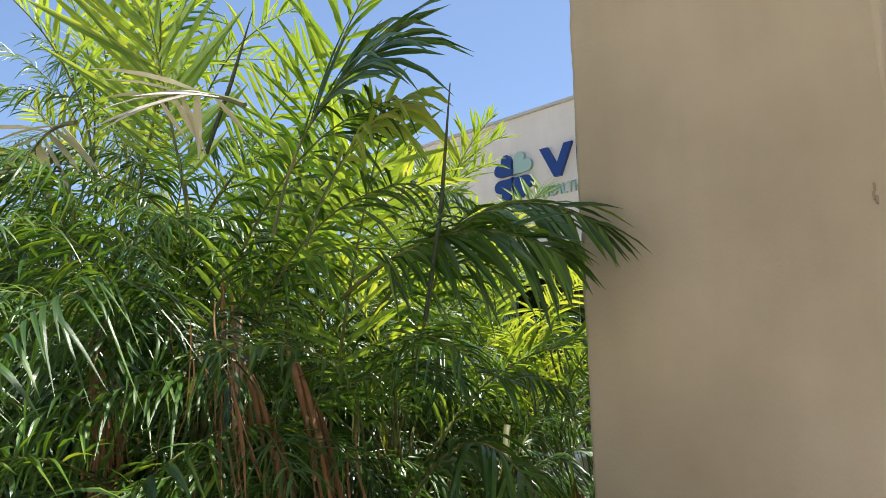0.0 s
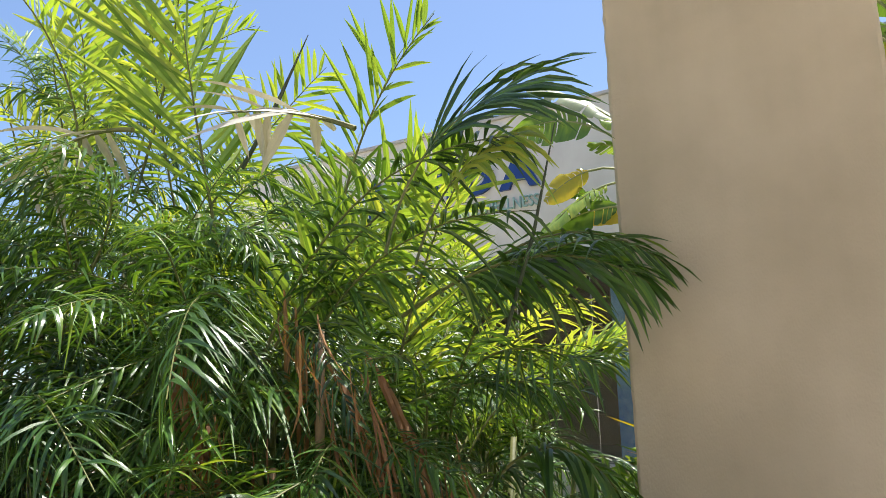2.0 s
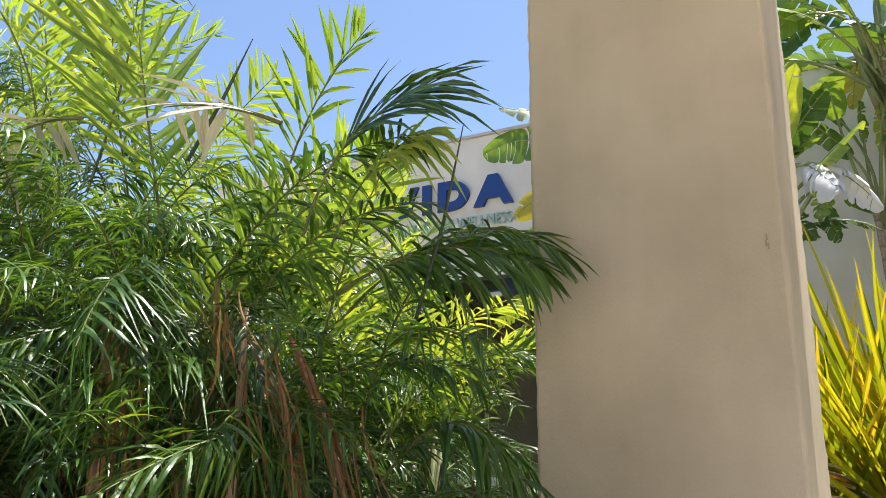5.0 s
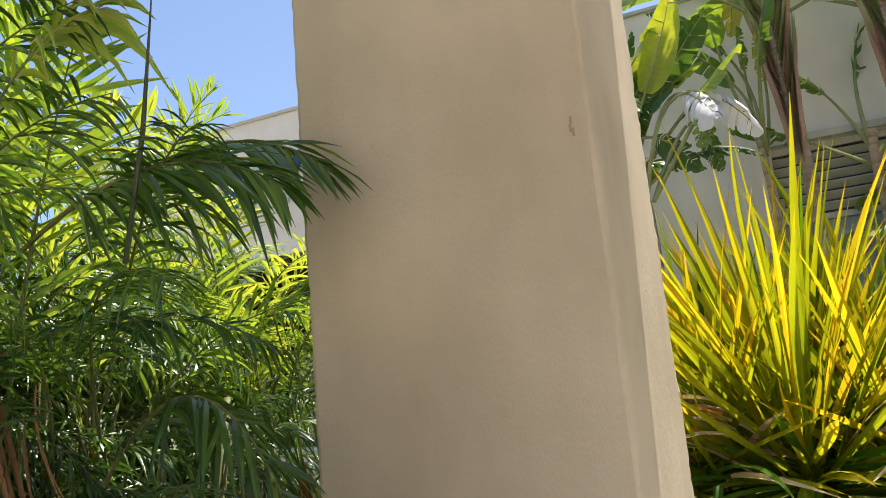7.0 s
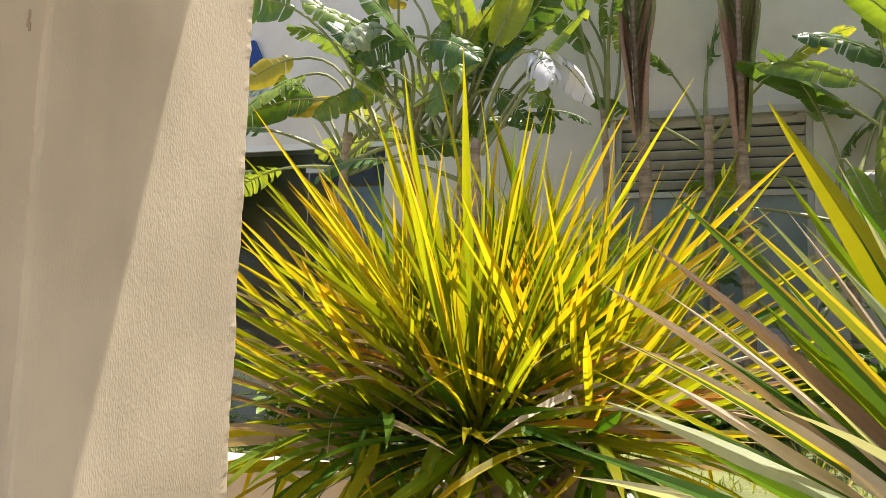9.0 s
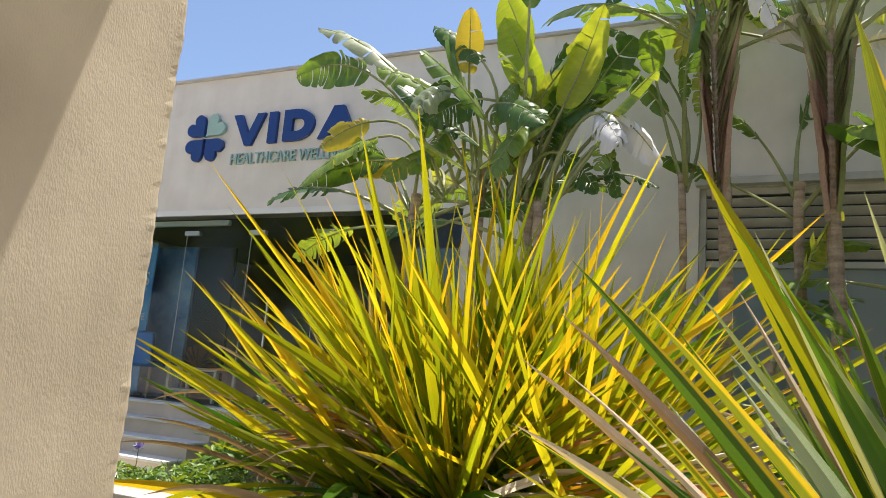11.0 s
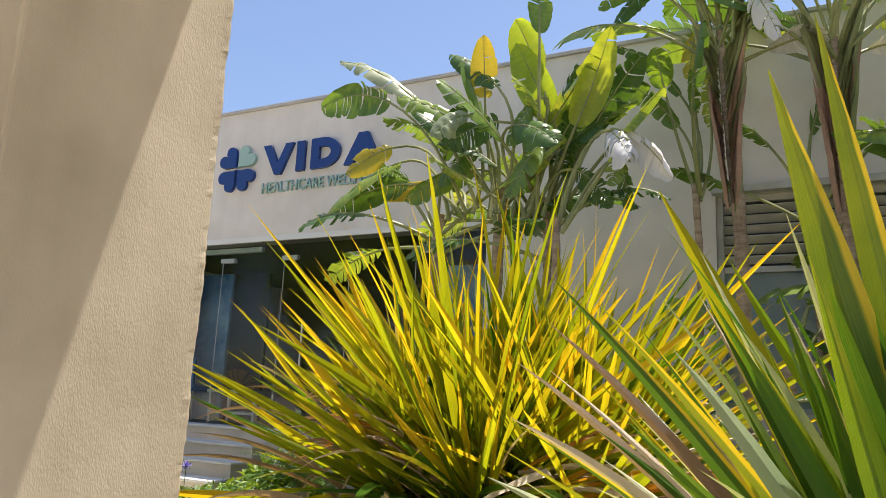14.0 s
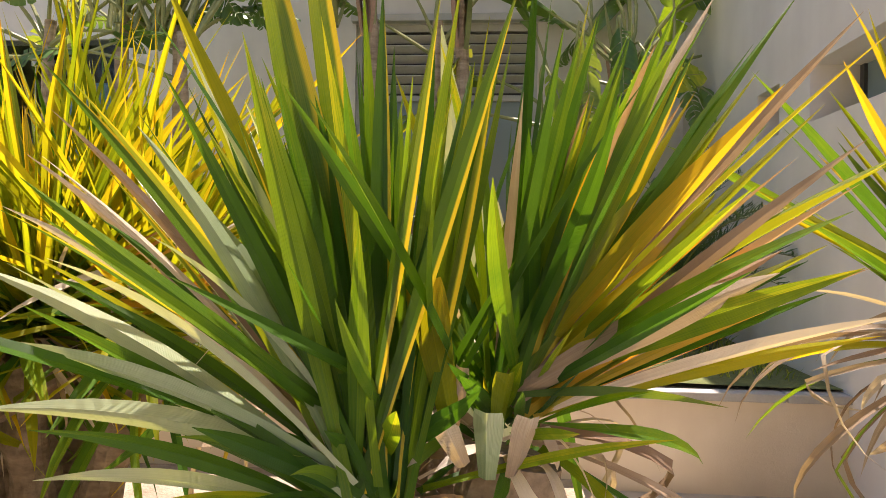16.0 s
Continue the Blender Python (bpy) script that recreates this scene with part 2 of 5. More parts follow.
M_BANANA = leafy("paddle_leaf", [(0.0, (0.05, 0.12, 0.03)), (0.45, (0.11, 0.21, 0.04)), (0.8, (0.22, 0.33, 0.06)), (1.0, (0.42, 0.47, 0.08))], tip=(0.35, 0.25, 0.08), tip_at=1.1, through_light=0.36, rough=0.35, spread=0.1)
M_BANANAYELLOW = leafy("paddle_leaf_yellow", [(0.0, (0.16, 0.24, 0.03)), (0.4, (0.40, 0.38, 0.04)), (1.0, (0.58, 0.44, 0.05))], tip=(0.35, 0.22, 0.08), tip_at=1.05, through_light=0.3, rough=0.4, spread=0.1)
M_BANANADRY = leafy("paddle_leaf_dry", [(0.0, (0.52, 0.51, 0.48)), (1.0, (0.74, 0.74, 0.71))], through_light=0.04, rough=0.8, spread=0.2)
# Lit copy of paddle_leaf: sunlight put into a brighter leaf colour.
M_BANANALIT = leafy("paddle_leaf_lit", [(0.0, (0.10, 0.20, 0.02)), (0.5, (0.20, 0.34, 0.03)), (1.0, (0.40, 0.48, 0.05))], through_light=0.5, rough=0.35, spread=0.1)
M_BANANAPALE = leafy("paddle_leaf_dull", [(0.0, (0.12, 0.19, 0.09)), (1.0, (0.40, 0.44, 0.28))], tip=(0.40, 0.30, 0.12), tip_at=1.0, through_light=0.2, rough=0.4, spread=0.2)
M_TRUNK = surface("ringed_trunk", (0.20, 0.14, 0.09), (0.50, 0.39, 0.27), 0.9, 5, 50, 0.6, stretch=(1, 1, 5), dist=0.008)
M_PETIOLE = surface("petiole", (0.16, 0.19, 0.06), (0.36, 0.37, 0.15), 0.5, 4, 40, 0.2)
M_SHEATH = surface("brown_sheath", (0.20, 0.11, 0.07), (0.56, 0.36, 0.24), 0.85, 4, 50, 0.6, stretch=(1, 1, 0.3), dist=0.006)
M_GRASS = leafy("grass_blade", [(0.0, (0.08, 0.16, 0.02)), (0.6, (0.20, 0.28, 0.04)), (1.0, (0.38, 0.36, 0.10))], through_light=0.4, rough=0.6, spread=1.0)
M_SHRUB = leafy("shrub_leaf", [(0.0, (0.05, 0.12, 0.02)), (0.6, (0.13, 0.24, 0.04)), (1.0, (0.28, 0.38, 0.06))], through_light=0.35, rough=0.45, spread=1.0)
M_CYCAD = leafy("cycad_leaf", [(0.0, (0.03, 0.08, 0.03)), (1.0, (0.10, 0.17, 0.06))], through_light=0.3, rough=0.4, spread=1.0)
M_LILAC = plain("lilac_petal", (0.34, 0.28, 0.62), 0.6)

# ---------------------------------------------------------------- mesh helpers


def part(name, bm, material, parent=None, label="", smooth=False):
    me = bpy.data.meshes.new(name)
    bm.to_mesh(me)
    bm.free()
    for m in material if isinstance(material, (list, tuple)) else [material]:
        me.materials.append(m)
    if smooth:
        me.shade_smooth()
    ob = new(name, me)
    ob.parent = parent
    if label:
        tagged(ob, label)
    return ob


def thing(name, place, label, category, group="", kind=""):
    ob = new(name)
    ob.location = place
    return tagged(ob, label, category, group, kind)


def add_box(bm, x0, x1, y0, y1, z0, z1, bevel=0.0):
    vs = [bm.verts.new((x, y, z)) for z in (z0, z1) for x, y in ((x0, y0), (x1, y0), (x1, y1), (x0, y1))]
    fs = [bm.faces.new([vs[i] for i in q]) for q in ((3, 2, 1, 0), (4, 5, 6, 7), (0, 1, 5, 4), (1, 2, 6, 5), (2, 3, 7, 6), (3, 0, 4, 7))]
    if bevel:
        bmesh.ops.bevel(bm, geom=list({e for f in fs for e in f.edges}), offset=bevel, segments=2, affect="EDGES", profile=0.5)


def box(name, x0, x1, y0, y1, z0, z1, material, parent=None, bevel=0.0, label=""):
    bm = bmesh.new()
    add_box(bm, x0, x1, y0, y1, z0, z1, bevel)
    return part(name, bm, material, parent, label)


def add_tube(bm, pts, radii, sides=6):
    rings = []
    for i, p in enumerate(pts):
        p = Vector(p)
        d = (Vector(pts[min(i + 1, len(pts) - 1)]) - Vector(pts[max(i - 1, 0)])).normalized()
        u = d.cross(Vector((0.31, 0.87, 0.23))).normalized()
        v = d.cross(u)
        r = radii[i] if isinstance(radii, (list, tuple)) else radii
        rings.append([bm.verts.new(p + (u * math.cos(a) + v * math.sin(a)) * r) for a in (2 * math.pi * k / sides for k in range(sides))])
    for a, b in zip(rings, rings[1:]):
        for k in range(sides):
            bm.faces.new((a[k], a[(k + 1) % sides], b[(k + 1) % sides], b[k]))
    bm.faces.new(rings[0][::-1])
    bm.faces.new(rings[-1])


def add_strip(bm, uvl, pts, widths, sides, fold=0.2, mat=0):
    """A folded leaf strip: points along the midrib, half widths, the way across at each point."""
    rows, count = [], len(pts)
    for i, p in enumerate(pts):
        d = pts[min(i + 1, count - 1)] - pts[max(i - 1, 0)]
        s = sides[i] if isinstance(sides, list) else sides
        s = (s - d * (s.dot(d) / max(d.length_squared, 1e-9))).normalized()
        up = s.cross(d).normalized()
        w = widths[i]
        rows.append([bm.verts.new(p - s * w + up * (w * fold)), bm.verts.new(p), bm.verts.new(p + s * w + up * (w * fold))])
    for i in range(count - 1):
        for k in range(2):
            f = bm.faces.new((rows[i][k], rows[i][k + 1], rows[i + 1][k + 1], rows[i + 1][k]))
            f.material_index, f.smooth = mat, True
            for lp, (u, v) in zip(f.loops, ((k / 2, i), (k / 2 + 0.5, i), (k / 2 + 0.5, i + 1), (k / 2, i + 1))):
                lp[uvl].uv = (u, v / (count - 1))
        rib = bm.edges.get((rows[i][1], rows[i + 1][1]))
        rib.smooth = fold < 0.12


def bez(a, b, c, n):
    a, b, c = Vector(a), Vector(b), Vector(c)
    return [a * (1 - t) ** 2 + b * (2 * t * (1 - t)) + c * t * t for t in (i / (n - 1) for i in range(n))]


# ---------------------------------------------------------------- ground and building


def ground_height(x, y):
    """Garden level: rises a little towards the window wing."""
    t = min(max((x + 4.5) / 5.0, 0), 1)
    return 0.17 + 0.36 * t * t * (3 - 2 * t)


bm = bmesh.new()
for x0, x1, y0, y1 in ((-120, 120, -120, 4.46), (-120, -14, 4.46, 120), (9, 120, 4.46, 120), (-14, 9, 17, 120)):
    vs = [bm.verts.new((x, y, 0)) for x, y in ((x0, y0), (x1, y0), (x1, y1), (x0, y1))]
    bm.faces.new(vs)
tagged(part("ground", bm, M_PAVE), "pale worn concrete paving at the foot of the planting", "ground", kind="structure")
bm = bmesh.new()
NX, NY = 46, 16
grid = [[bm.verts.new((-14 + 23 * i / NX, 4.46 + 12.54 * j / NY, ground_height(-14 + 23 * i / NX, 0) + 0.03 * noise.noise(Vector((i * 0.5, j * 0.5, 0))))) for i in range(NX + 1)] for j in range(NY + 1)]
for j in range(NY):
    for i in range(NX):
        bm.faces.new((grid[j][i], grid[j][i + 1], grid[j + 1][i + 1], grid[j + 1][i]))
tagged(part("ground", bm, M_LAWN), "patchy dry lawn and soil of the raised garden", "ground", kind="structure")
bm = bmesh.new()
add_box(bm, -14.0, -0.85, -1.2, 4.395, -0.1, 0.05)
add_box(bm, -0.849, 2.0, 2.05, 4.395, -0.1, 0.05)
tagged(part("planting_bed", bm, M_SOIL), "dry sandy tan soil of the planting bed under the palms", "bed", kind="structure")

low_wall = box("wall_low", -9, 6.5, 4.40, 4.58, 0.0, 0.47, M_LOWWALL)
tagged(low_wall, "low tan painted retaining wall of the raised garden", "wall", kind="structure")
for i in range(13):
    tagged(box("coping", -9 + 1.2 * i, -9 + 1.2 * i + 1.192, 4.36, 4.64, 0.472, 0.515, M_STONE, low_wall, 0.006), "")

# column and the roof that it carries
bm = bmesh.new()
rows = []
for i in range(241):
    z = 3.4 * i / 240
    row = []
    for cx, cy, a0 in ((-0.79, 1.30, 180), (-0.22, 1.30, 270), (-0.22, 1.86, 0), (-0.79, 1.86, 90)):
        sx, sy = (1 if cx < -0.5 else -1), (1 if cy < 1.5 else -1)
        for k in range(5):
            a = radians(a0 + 45 * min(max(k - 1, 0), 2))
            r = 0.009 + 0.003 * noise.noise(Vector((cx * 9, cy * 9 + k * 0.3, z * 38))) + 0.003 * noise.noise(Vector((cx, cy, z * 9)))
            x, y = cx + sx * 0.009 + math.cos(a) * r, cy + sy * 0.009 + math.sin(a) * r
            if k in (0, 4):
                x, y = ((cx, cy + sy * 0.03) if (k == 0) == (a0 in (180, 0)) else (cx + sx * 0.03, cy))
            row.append(bm.verts.new((x, y, z)))
    rows.append(row)
for a, b in zip(rows, rows[1:]):
    for k in range(20):
        bm.faces.new((a[k], a[(k + 1) % 20], b[(k + 1) % 20], b[k]))
bm.faces.new(rows[0][::-1])
bm.faces.new(rows[-1])
column = tagged(part("column", bm, M_COLUMN), "square column with rough tan painted plaster", "column", kind="structure")
bm = bmesh.new()
# The chip's shadow is painted: dark slivers standing just off the face.
for k, (x, z) in enumerate(((-0.255, 1.765), (-0.257, 1.752), (-0.253, 1.745))):
    add_box(bm, x - 0.002, x + 0.002, 1.2975, 1.2995, z - 0.007, z + 0.007, 0.0008)
part("plaster_chip", bm, M_CHIP, column, "small dark chip in the plaster")
tagged(box("ceiling", -0.79, 2.6, -0.9, 1.97, 3.402, 3.6, M_COLUMN), "flat plastered roof slab over the walkway", "ceiling", kind="structure")
# Added unseen wall; keeps bright sky out of the shop glass reflections.
tagged(box("wall_unseen_backdrop", -16, 16, -12.2, -12.0, 0, 7.0, M_COLUMN), "unseen plain tan backdrop wall added far behind the walkway to block the sky", "wall", kind="structure")

# facade: storefront opening and louvred window opening
FY, ROOF, GT, FL = 8.0, 5.15, 3.29, 0.88
SX0, SX1 = -8.6, -2.35
LX0, LX1, LZ0, LZ1 = 0.10, 1.90, 1.35, 3.40
bm = bmesh.new()
for x0, x1, z0, z1 in ((-9.0, SX0, 0, GT), (-9.0, 3.3, LZ1, ROOF), (-9.0, LX0, GT, LZ1), (SX1, LX0, 0, GT), (LX0, LX1, 0, LZ0), (LX1, 3.3, 0, LZ1)):
    add_box(bm, x0, x1, FY, FY + 0.3, z0, z1)
facade = tagged(part("wall_north", bm, M_FACADE), "off-white painted facade with a deep blank fascia", "wall", kind="structure")
tagged(box("trim", SX0, SX1, FY - 0.015, FY - 0.001, GT - 0.02, GT + 0.05, M_WHITE), "thin white metal lintel strip above the shop glass", "trim", kind="structure")
bm = bmesh.new()
add_box(bm, -9.06, 3.3, FY - 0.04, FY + 0.34, ROOF + 0.002, ROOF + 0.045, 0.006)
tagged(part("roof_edge", bm, M_CAP), "thin grey metal cap along the roof edge", "trim", kind="structure")
tagged(box("wall_west", -9.0, -8.7, FY + 0.302, 16, 0, ROOF, M_FACADE), "off-white painted side wall", "wall", kind="structure")
tagged(box("roof", -8.7, 9.5, FY + 0.342, 16, ROOF - 0.3, ROOF - 0.1, M_CAP), "flat grey roof behind the parapet", "roof", kind="structure")
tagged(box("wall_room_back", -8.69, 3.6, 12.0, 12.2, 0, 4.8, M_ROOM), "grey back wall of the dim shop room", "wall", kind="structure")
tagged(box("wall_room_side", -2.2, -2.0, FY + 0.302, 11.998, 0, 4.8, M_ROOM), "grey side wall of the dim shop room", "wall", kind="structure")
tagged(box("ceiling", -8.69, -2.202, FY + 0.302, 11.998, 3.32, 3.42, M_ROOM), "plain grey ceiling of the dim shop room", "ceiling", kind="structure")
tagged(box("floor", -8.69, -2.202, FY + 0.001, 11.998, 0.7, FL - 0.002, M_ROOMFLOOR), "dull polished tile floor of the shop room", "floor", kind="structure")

# wing wall with a narrow band of high openings
WZ0, WZ1 = 1.94, 2.26
bm = bmesh.new()
for y0, y1, z0, z1 in ((2.2, FY + 0.3, 0, WZ0), (2.2, FY + 0.3, WZ1, ROOF + 0.3), (4.95, 5.43, WZ0, WZ1), (5.85, FY + 0.3, WZ0, WZ1), (2.2, 3.1, WZ0, WZ1)):
    add_box(bm, 3.302, 3.75, y0, y1, z0, z1)
tagged(part("wall_east", bm, M_WING), "off-white wing wall with a narrow band of deep openings", "wall", kind="structure")
win = thing("window", (3.6, 4.0, WZ0), "narrow high window with dull grey glass in a deep opening", "window")
box("window_pane", -0.01, 0.01, -0.9, 0.95, 0.0, 0.318, M_WINGLASS, win)
box("window_frame", -0.03, 0.03, 0.90, 0.948, 0.001, 0.317, M_FRAMESHADE, win)
box("latch", -0.16, -0.03, 0.55, 0.75, 0.0, 0.04, M_FRAMESHADE, win, 0.008, "small black metal latch")
win = thing("window", (3.55, 5.64, WZ0), "small dark window set deep in the wing wall", "window")
# Dark pane: the unlit inside of the opening is put into its colour.
box("window_pane", -0.01, 0.01, -0.2, 0.2, 0.0, 0.318, M_FRAMESHADE, win)

# platform and steps
steps = thing("steps", (-7.0, 7.0, 0), "worn stone entrance steps with pale sunlit treads", "steps")
for k in range(5):
    top, y0 = FL - 0.175 * k, 7.70 - 0.31 * k - 7.0
    box("step", -4.0, 2.08 - 0.01 * k, y0, 1.0 if k == 0 else 0.72 - 0.31 * (k - 1), 0.0 if k else 0.05, top - 0.03, M_STEP, steps)
    box("tread", -4.0, 2.10 - 0.01 * k, y0 - 0.025, 1.0 if k == 0 else 0.70 - 0.31 * (k - 1), top - 0.028, top, M_TREAD, steps, 0.005)
tagged(box("wall_ramp", -4.88, -2.3, 7.55, 7.999, 0.0, FL - 0.02, M_STEP), "plain stone plinth beside the entrance steps", "wall", kind="structure")

# shop glazing
shop = thing("shopfront", (-5.3, FY + 0.1, FL), "frameless glass shopfront with steel patch fittings", "shopfront")
xs = [-3.28, -2.15, -1.08, 0.0, 1.05, 2.0, 2.93]
for a, b in zip(xs, xs[1:]):
    p = box("glass_pane", a + 0.004, b - 0.004, -0.006, 0.006, 0.0, GT - FL - 0.004, M_GLASS, shop)
    p.visible_shadow = False
    p.data.materials.append(M_CLEAR)
    for f in p.data.polygons:
        f.material_index = 0 if f.normal.y < -0.9 else 1
for x in xs[1:-1]:
    bm = bmesh.new()
    add_box(bm, x - 0.03, x + 0.22, -0.035, -0.008, 2.14, 2.20, 0.006)
    add_box(bm, x - 0.03, x + 0.22, 0.008, 0.035, 2.14, 2.20, 0.006)
    part("patch_fitting", bm, M_METAL, shop, "brushed steel patch fitting")
    box("door_edge", x - 0.004, x + 0.004, -0.012, -0.007, 0.0, 2.14, M_METAL, shop)
box("top_rail", -3.2, -0.46, 0.05, 0.11, GT - FL - 0.12, GT - FL - 0.05, M_WHITE, shop, 0.005, "white painted top rail")
box("handle", 0.42, 0.45, -0.09, -0.06, 0.75, 1.35, M_METAL, shop, 0.01, "vertical steel pull handle")

# louvred window
lw = thing("louvred_window", (LX0, FY, LZ0), "louvred window with pale aluminium slats above grey glass", "window")
W, H = LX1 - LX0, LZ1 - LZ0
for name, x0, x1, z0, z1 in (("window_frame", 0, 0.06, 0, H), ("window_frame", W - 0.06, W, 0, H), ("window_frame", 0.06, W - 0.06, H - 0.07, H), ("window_frame", 0.06, W - 0.06, 0, 0.05), ("window_frame", 0.06, W - 0.06, H - 0.76, H - 0.70)):
    box(name, x0 + 0.001, x1 - 0.001, 0.05, 0.14, z0 + 0.001, z1 - 0.001, M_ALU, lw, 0.003)
for k in range(6):
    bm = bmesh.new()
    add_box(bm, 0.062, W - 0.062, -0.05, 0.05, -0.008, 0.008, 0.003)
    s = part("slat", bm, M_ALU, lw)
    s.matrix_local = pose(0, 0.095, H - 0.13 - 0.1 * k, -38)
box("window_pane", 0.06, W - 0.06, 0.095, 0.105, 0.05, H - 0.76, M_WINGLASS, lw)
# Added dark sheet, standing for the unlit room seen between the slats.
box("shade_sheet", 0.03, W - 0.03, 0.2, 0.22, 0.0, H, M_FRAMESHADE, lw)
tagged(box("window_hood", LX0 - 0.03, LX1 + 0.05, FY - 0.10, FY - 0.001, LZ1, LZ1 + 0.07, M_ALU, None, 0.006), "projecting beige window hood over the louvres", "trim", kind="structure")

# sign on the fascia
sign = thing("sign", (-5.5, FY - 0.004, 4.2), "raised sign of dark blue shapes and pale green words", "sign")


def sign_shape(outline, z0=0.0, material=M_BLUE, name="sign_shape", label="", depth=0.05):
    bm = bmesh.new()
    front = [bm.verts.new((x, -depth, z + z0)) for x, z in outline]
    back = [bm.verts.new((x, 0, z + z0)) for x, z in outline]
    bm.faces.new(front)
    for i in range(len(front)):
        j = (i + 1) % len(front)
        bm.faces.new((front[j], front[i], back[i], back[j]))
    bmesh.ops.recalc_face_normals(bm, faces=bm.faces)
    return part(name, bm, material, sign, label)


sign_shape([(-0.22, 0.39), (-0.09, 0.39), (0.045, 0.13), (0.17, 0.39), (0.295, 0.39), (0.10, -0.03), (0.0, -0.03)], label="dark blue chevron-shaped block")
sign_shape([(0.36, 0.39), (0.49, 0.39), (0.49, -0.02), (0.36, -0.02)], label="dark blue upright block")
arc = [(0.79 + 0.27 * math.cos(a), 0.19 + 0.205 * math.sin(a)) for a in (math.pi / 2 - math.pi * k / 12 for k in range(13))]
inner = [(0.80 + 0.12 * math.cos(a), 0.19 + 0.085 * math.sin(a)) for a in (-math.pi / 2 + math.pi * k / 8 for k in range(9))]
sign_shape([(0.60, 0.395)] + arc + [(0.60, -0.015), (0.60, 0.105), (0.73, 0.105)] + inner[0:] + [(0.73, 0.275), (0.73, 0.107), (0.60, 0.107)][:2] + [(0.60, 0.106)], label="dark blue half-round block")
sign_shape([(1.13, -0.02), (1.27, -0.02), (1.32, 0.08), (1.50, 0.08), (1.55, -0.02), (1.69, -0.02), (1.48, 0.39), (1.34, 0.39)], label="dark blue wedge-shaped block")
for k, (cx, cz, mat) in enumerate(((-0.81, 0.26, M_BLUE), (-0.55, 0.26, M_MINT), (-0.81, -0.02, M_BLUE), (-0.55, -0.02, M_BLUE))):
    sx, sz = (-1 if k % 2 == 0 else 1), (1 if k < 2 else -1)
    pts = []
    for i in range(28):
        a = 2 * math.pi * i / 28
        hx, hy = 16 * math.sin(a) ** 3, 13 * math.cos(a) - 5 * math.cos(2 * a) - 2 * math.cos(3 * a) - math.cos(4 * a)
        u, v = hx * 0.0108, (hy + 17) * 0.0112 + 0.015
        pts.append((-0.68 + sx * (v * 0.7071 + u * 0.7071), 0.12 + sz * (v * 0.7071 - u * 0.7071)))
    if sx * sz < 0:
        pts.reverse()
    sign_shape(pts, material=mat, label="pale green heart-shaped petal" if mat is M_MINT else "dark blue heart-shaped petal")
font = bpy.data.curves.new("words", "FONT")
font.body, font.size, font.extrude, font.space_character = "HEALTHCARE WELLNESS", 0.20, 0.015, 1.0
tmp = bpy.data.objects.new("words", font)
words = bpy.data.meshes.new_from_object(tmp)
words.materials.append(M_MINT)
wide = max(v.co.x for v in words.vertices)
wo = new("sign_lettering", words)
wo.parent = sign
wo.matrix_local = Matrix.Translation((-0.22, -0.018, -0.27)) @ Euler((math.pi / 2, 0, 0)).to_matrix().to_4x4() @ Matrix.Diagonal((1.88 / wide, 1.05, 1, 1))
tagged(wo, "pale green raised capital words")
bpy.data.objects.remove(tmp)

# inside the shop
tagged(box("brown_panel", -7.5, -6.6, 9.3, 9.36, FL, 3.1, M_PANELBROWN, None, 0.004), "tall dark brown panel standing inside the shop", "panel")
tagged(box("poster_stand", -7.7, -6.82, 8.75, 8.80, FL, 3.0, M_POSTER, None, 0.004), "tall blue printed poster panel inside the shop glass", "poster")
tagged(box("poster_stand", -3.15, -2.45, 8.35, 8.39, FL, 2.9, M_POSTER, None, 0.004), "blue printed poster panel with white lines behind the shop glass", "poster")
banner = thing("banner_stand", (-7.52, 8.30, FL), "tall sky-blue printed banner with white words behind the shop glass", "banner")
box("banner_sheet", -0.42, 0.42, 0.0, 0.012, 0.05, 2.06, M_BANNER, banner)
box("top_bar", -0.43, 0.43, -0.008, 0.02, 2.062, 2.09, M_METAL, banner, 0.003)
box("base", -0.43, 0.43, -0.07, 0.09, 0.0, 0.048, M_METAL, banner, 0.008)
for words_, size, right, z in (("NTS", 0.27, 0.36, 1.50), ("PHYSIOTHERAPY", 0.062, 0.34, 1.42), ("HUB", 0.062, 0.02, 1.34), ("VE PAIN", 0.155, 0.30, 1.16), ("YOUR LIFE", 0.130, 0.36, 1.02)):
    font = bpy.data.curves.new("words", "FONT")
    font.body, font.size, font.align_x, font.extrude = words_, size, "RIGHT", 0.001
    tmp = bpy.data.objects.new("words", font)
    wm = bpy.data.meshes.new_from_object(tmp)
    bpy.data.objects.remove(tmp)
    wm.materials.append(M_WHITE)
    wo = new("lettering", wm)
    wo.parent = banner
    tagged(wo, "white printed capital words")
    wo.matrix_local = Matrix.Translation((right, -0.004, z)) @ Euler((math.pi / 2, 0, 0)).to_matrix().to_4x4()
for k, (x0, x1) in enumerate(((-0.3, 0.05), (-0.3, 0.22), (-0.3, 0.32), (-0.3, 0.34), (-0.3, 0.1))):
    box("text_line", x0, x1, -0.004, -0.001, 0.86 - 0.14 * k, 0.872 - 0.14 * k, M_WHITE, banner)
chair = thing("chair", (-7.08, 8.45, FL), "blue fabric chair with thin chrome legs", "chair")
bm = bmesh.new()
add_box(bm, -0.27, 0.27, -0.25, 0.25, 0.40, 0.48, 0.03)
part("seat", bm, M_CHAIR, chair)
bm = bmesh.new()
add_box(bm, -0.27, 0.27, -0.28, -0.22, 0.42, 0.86, 0.025)
part("backrest", bm, M_CHAIR, chair)
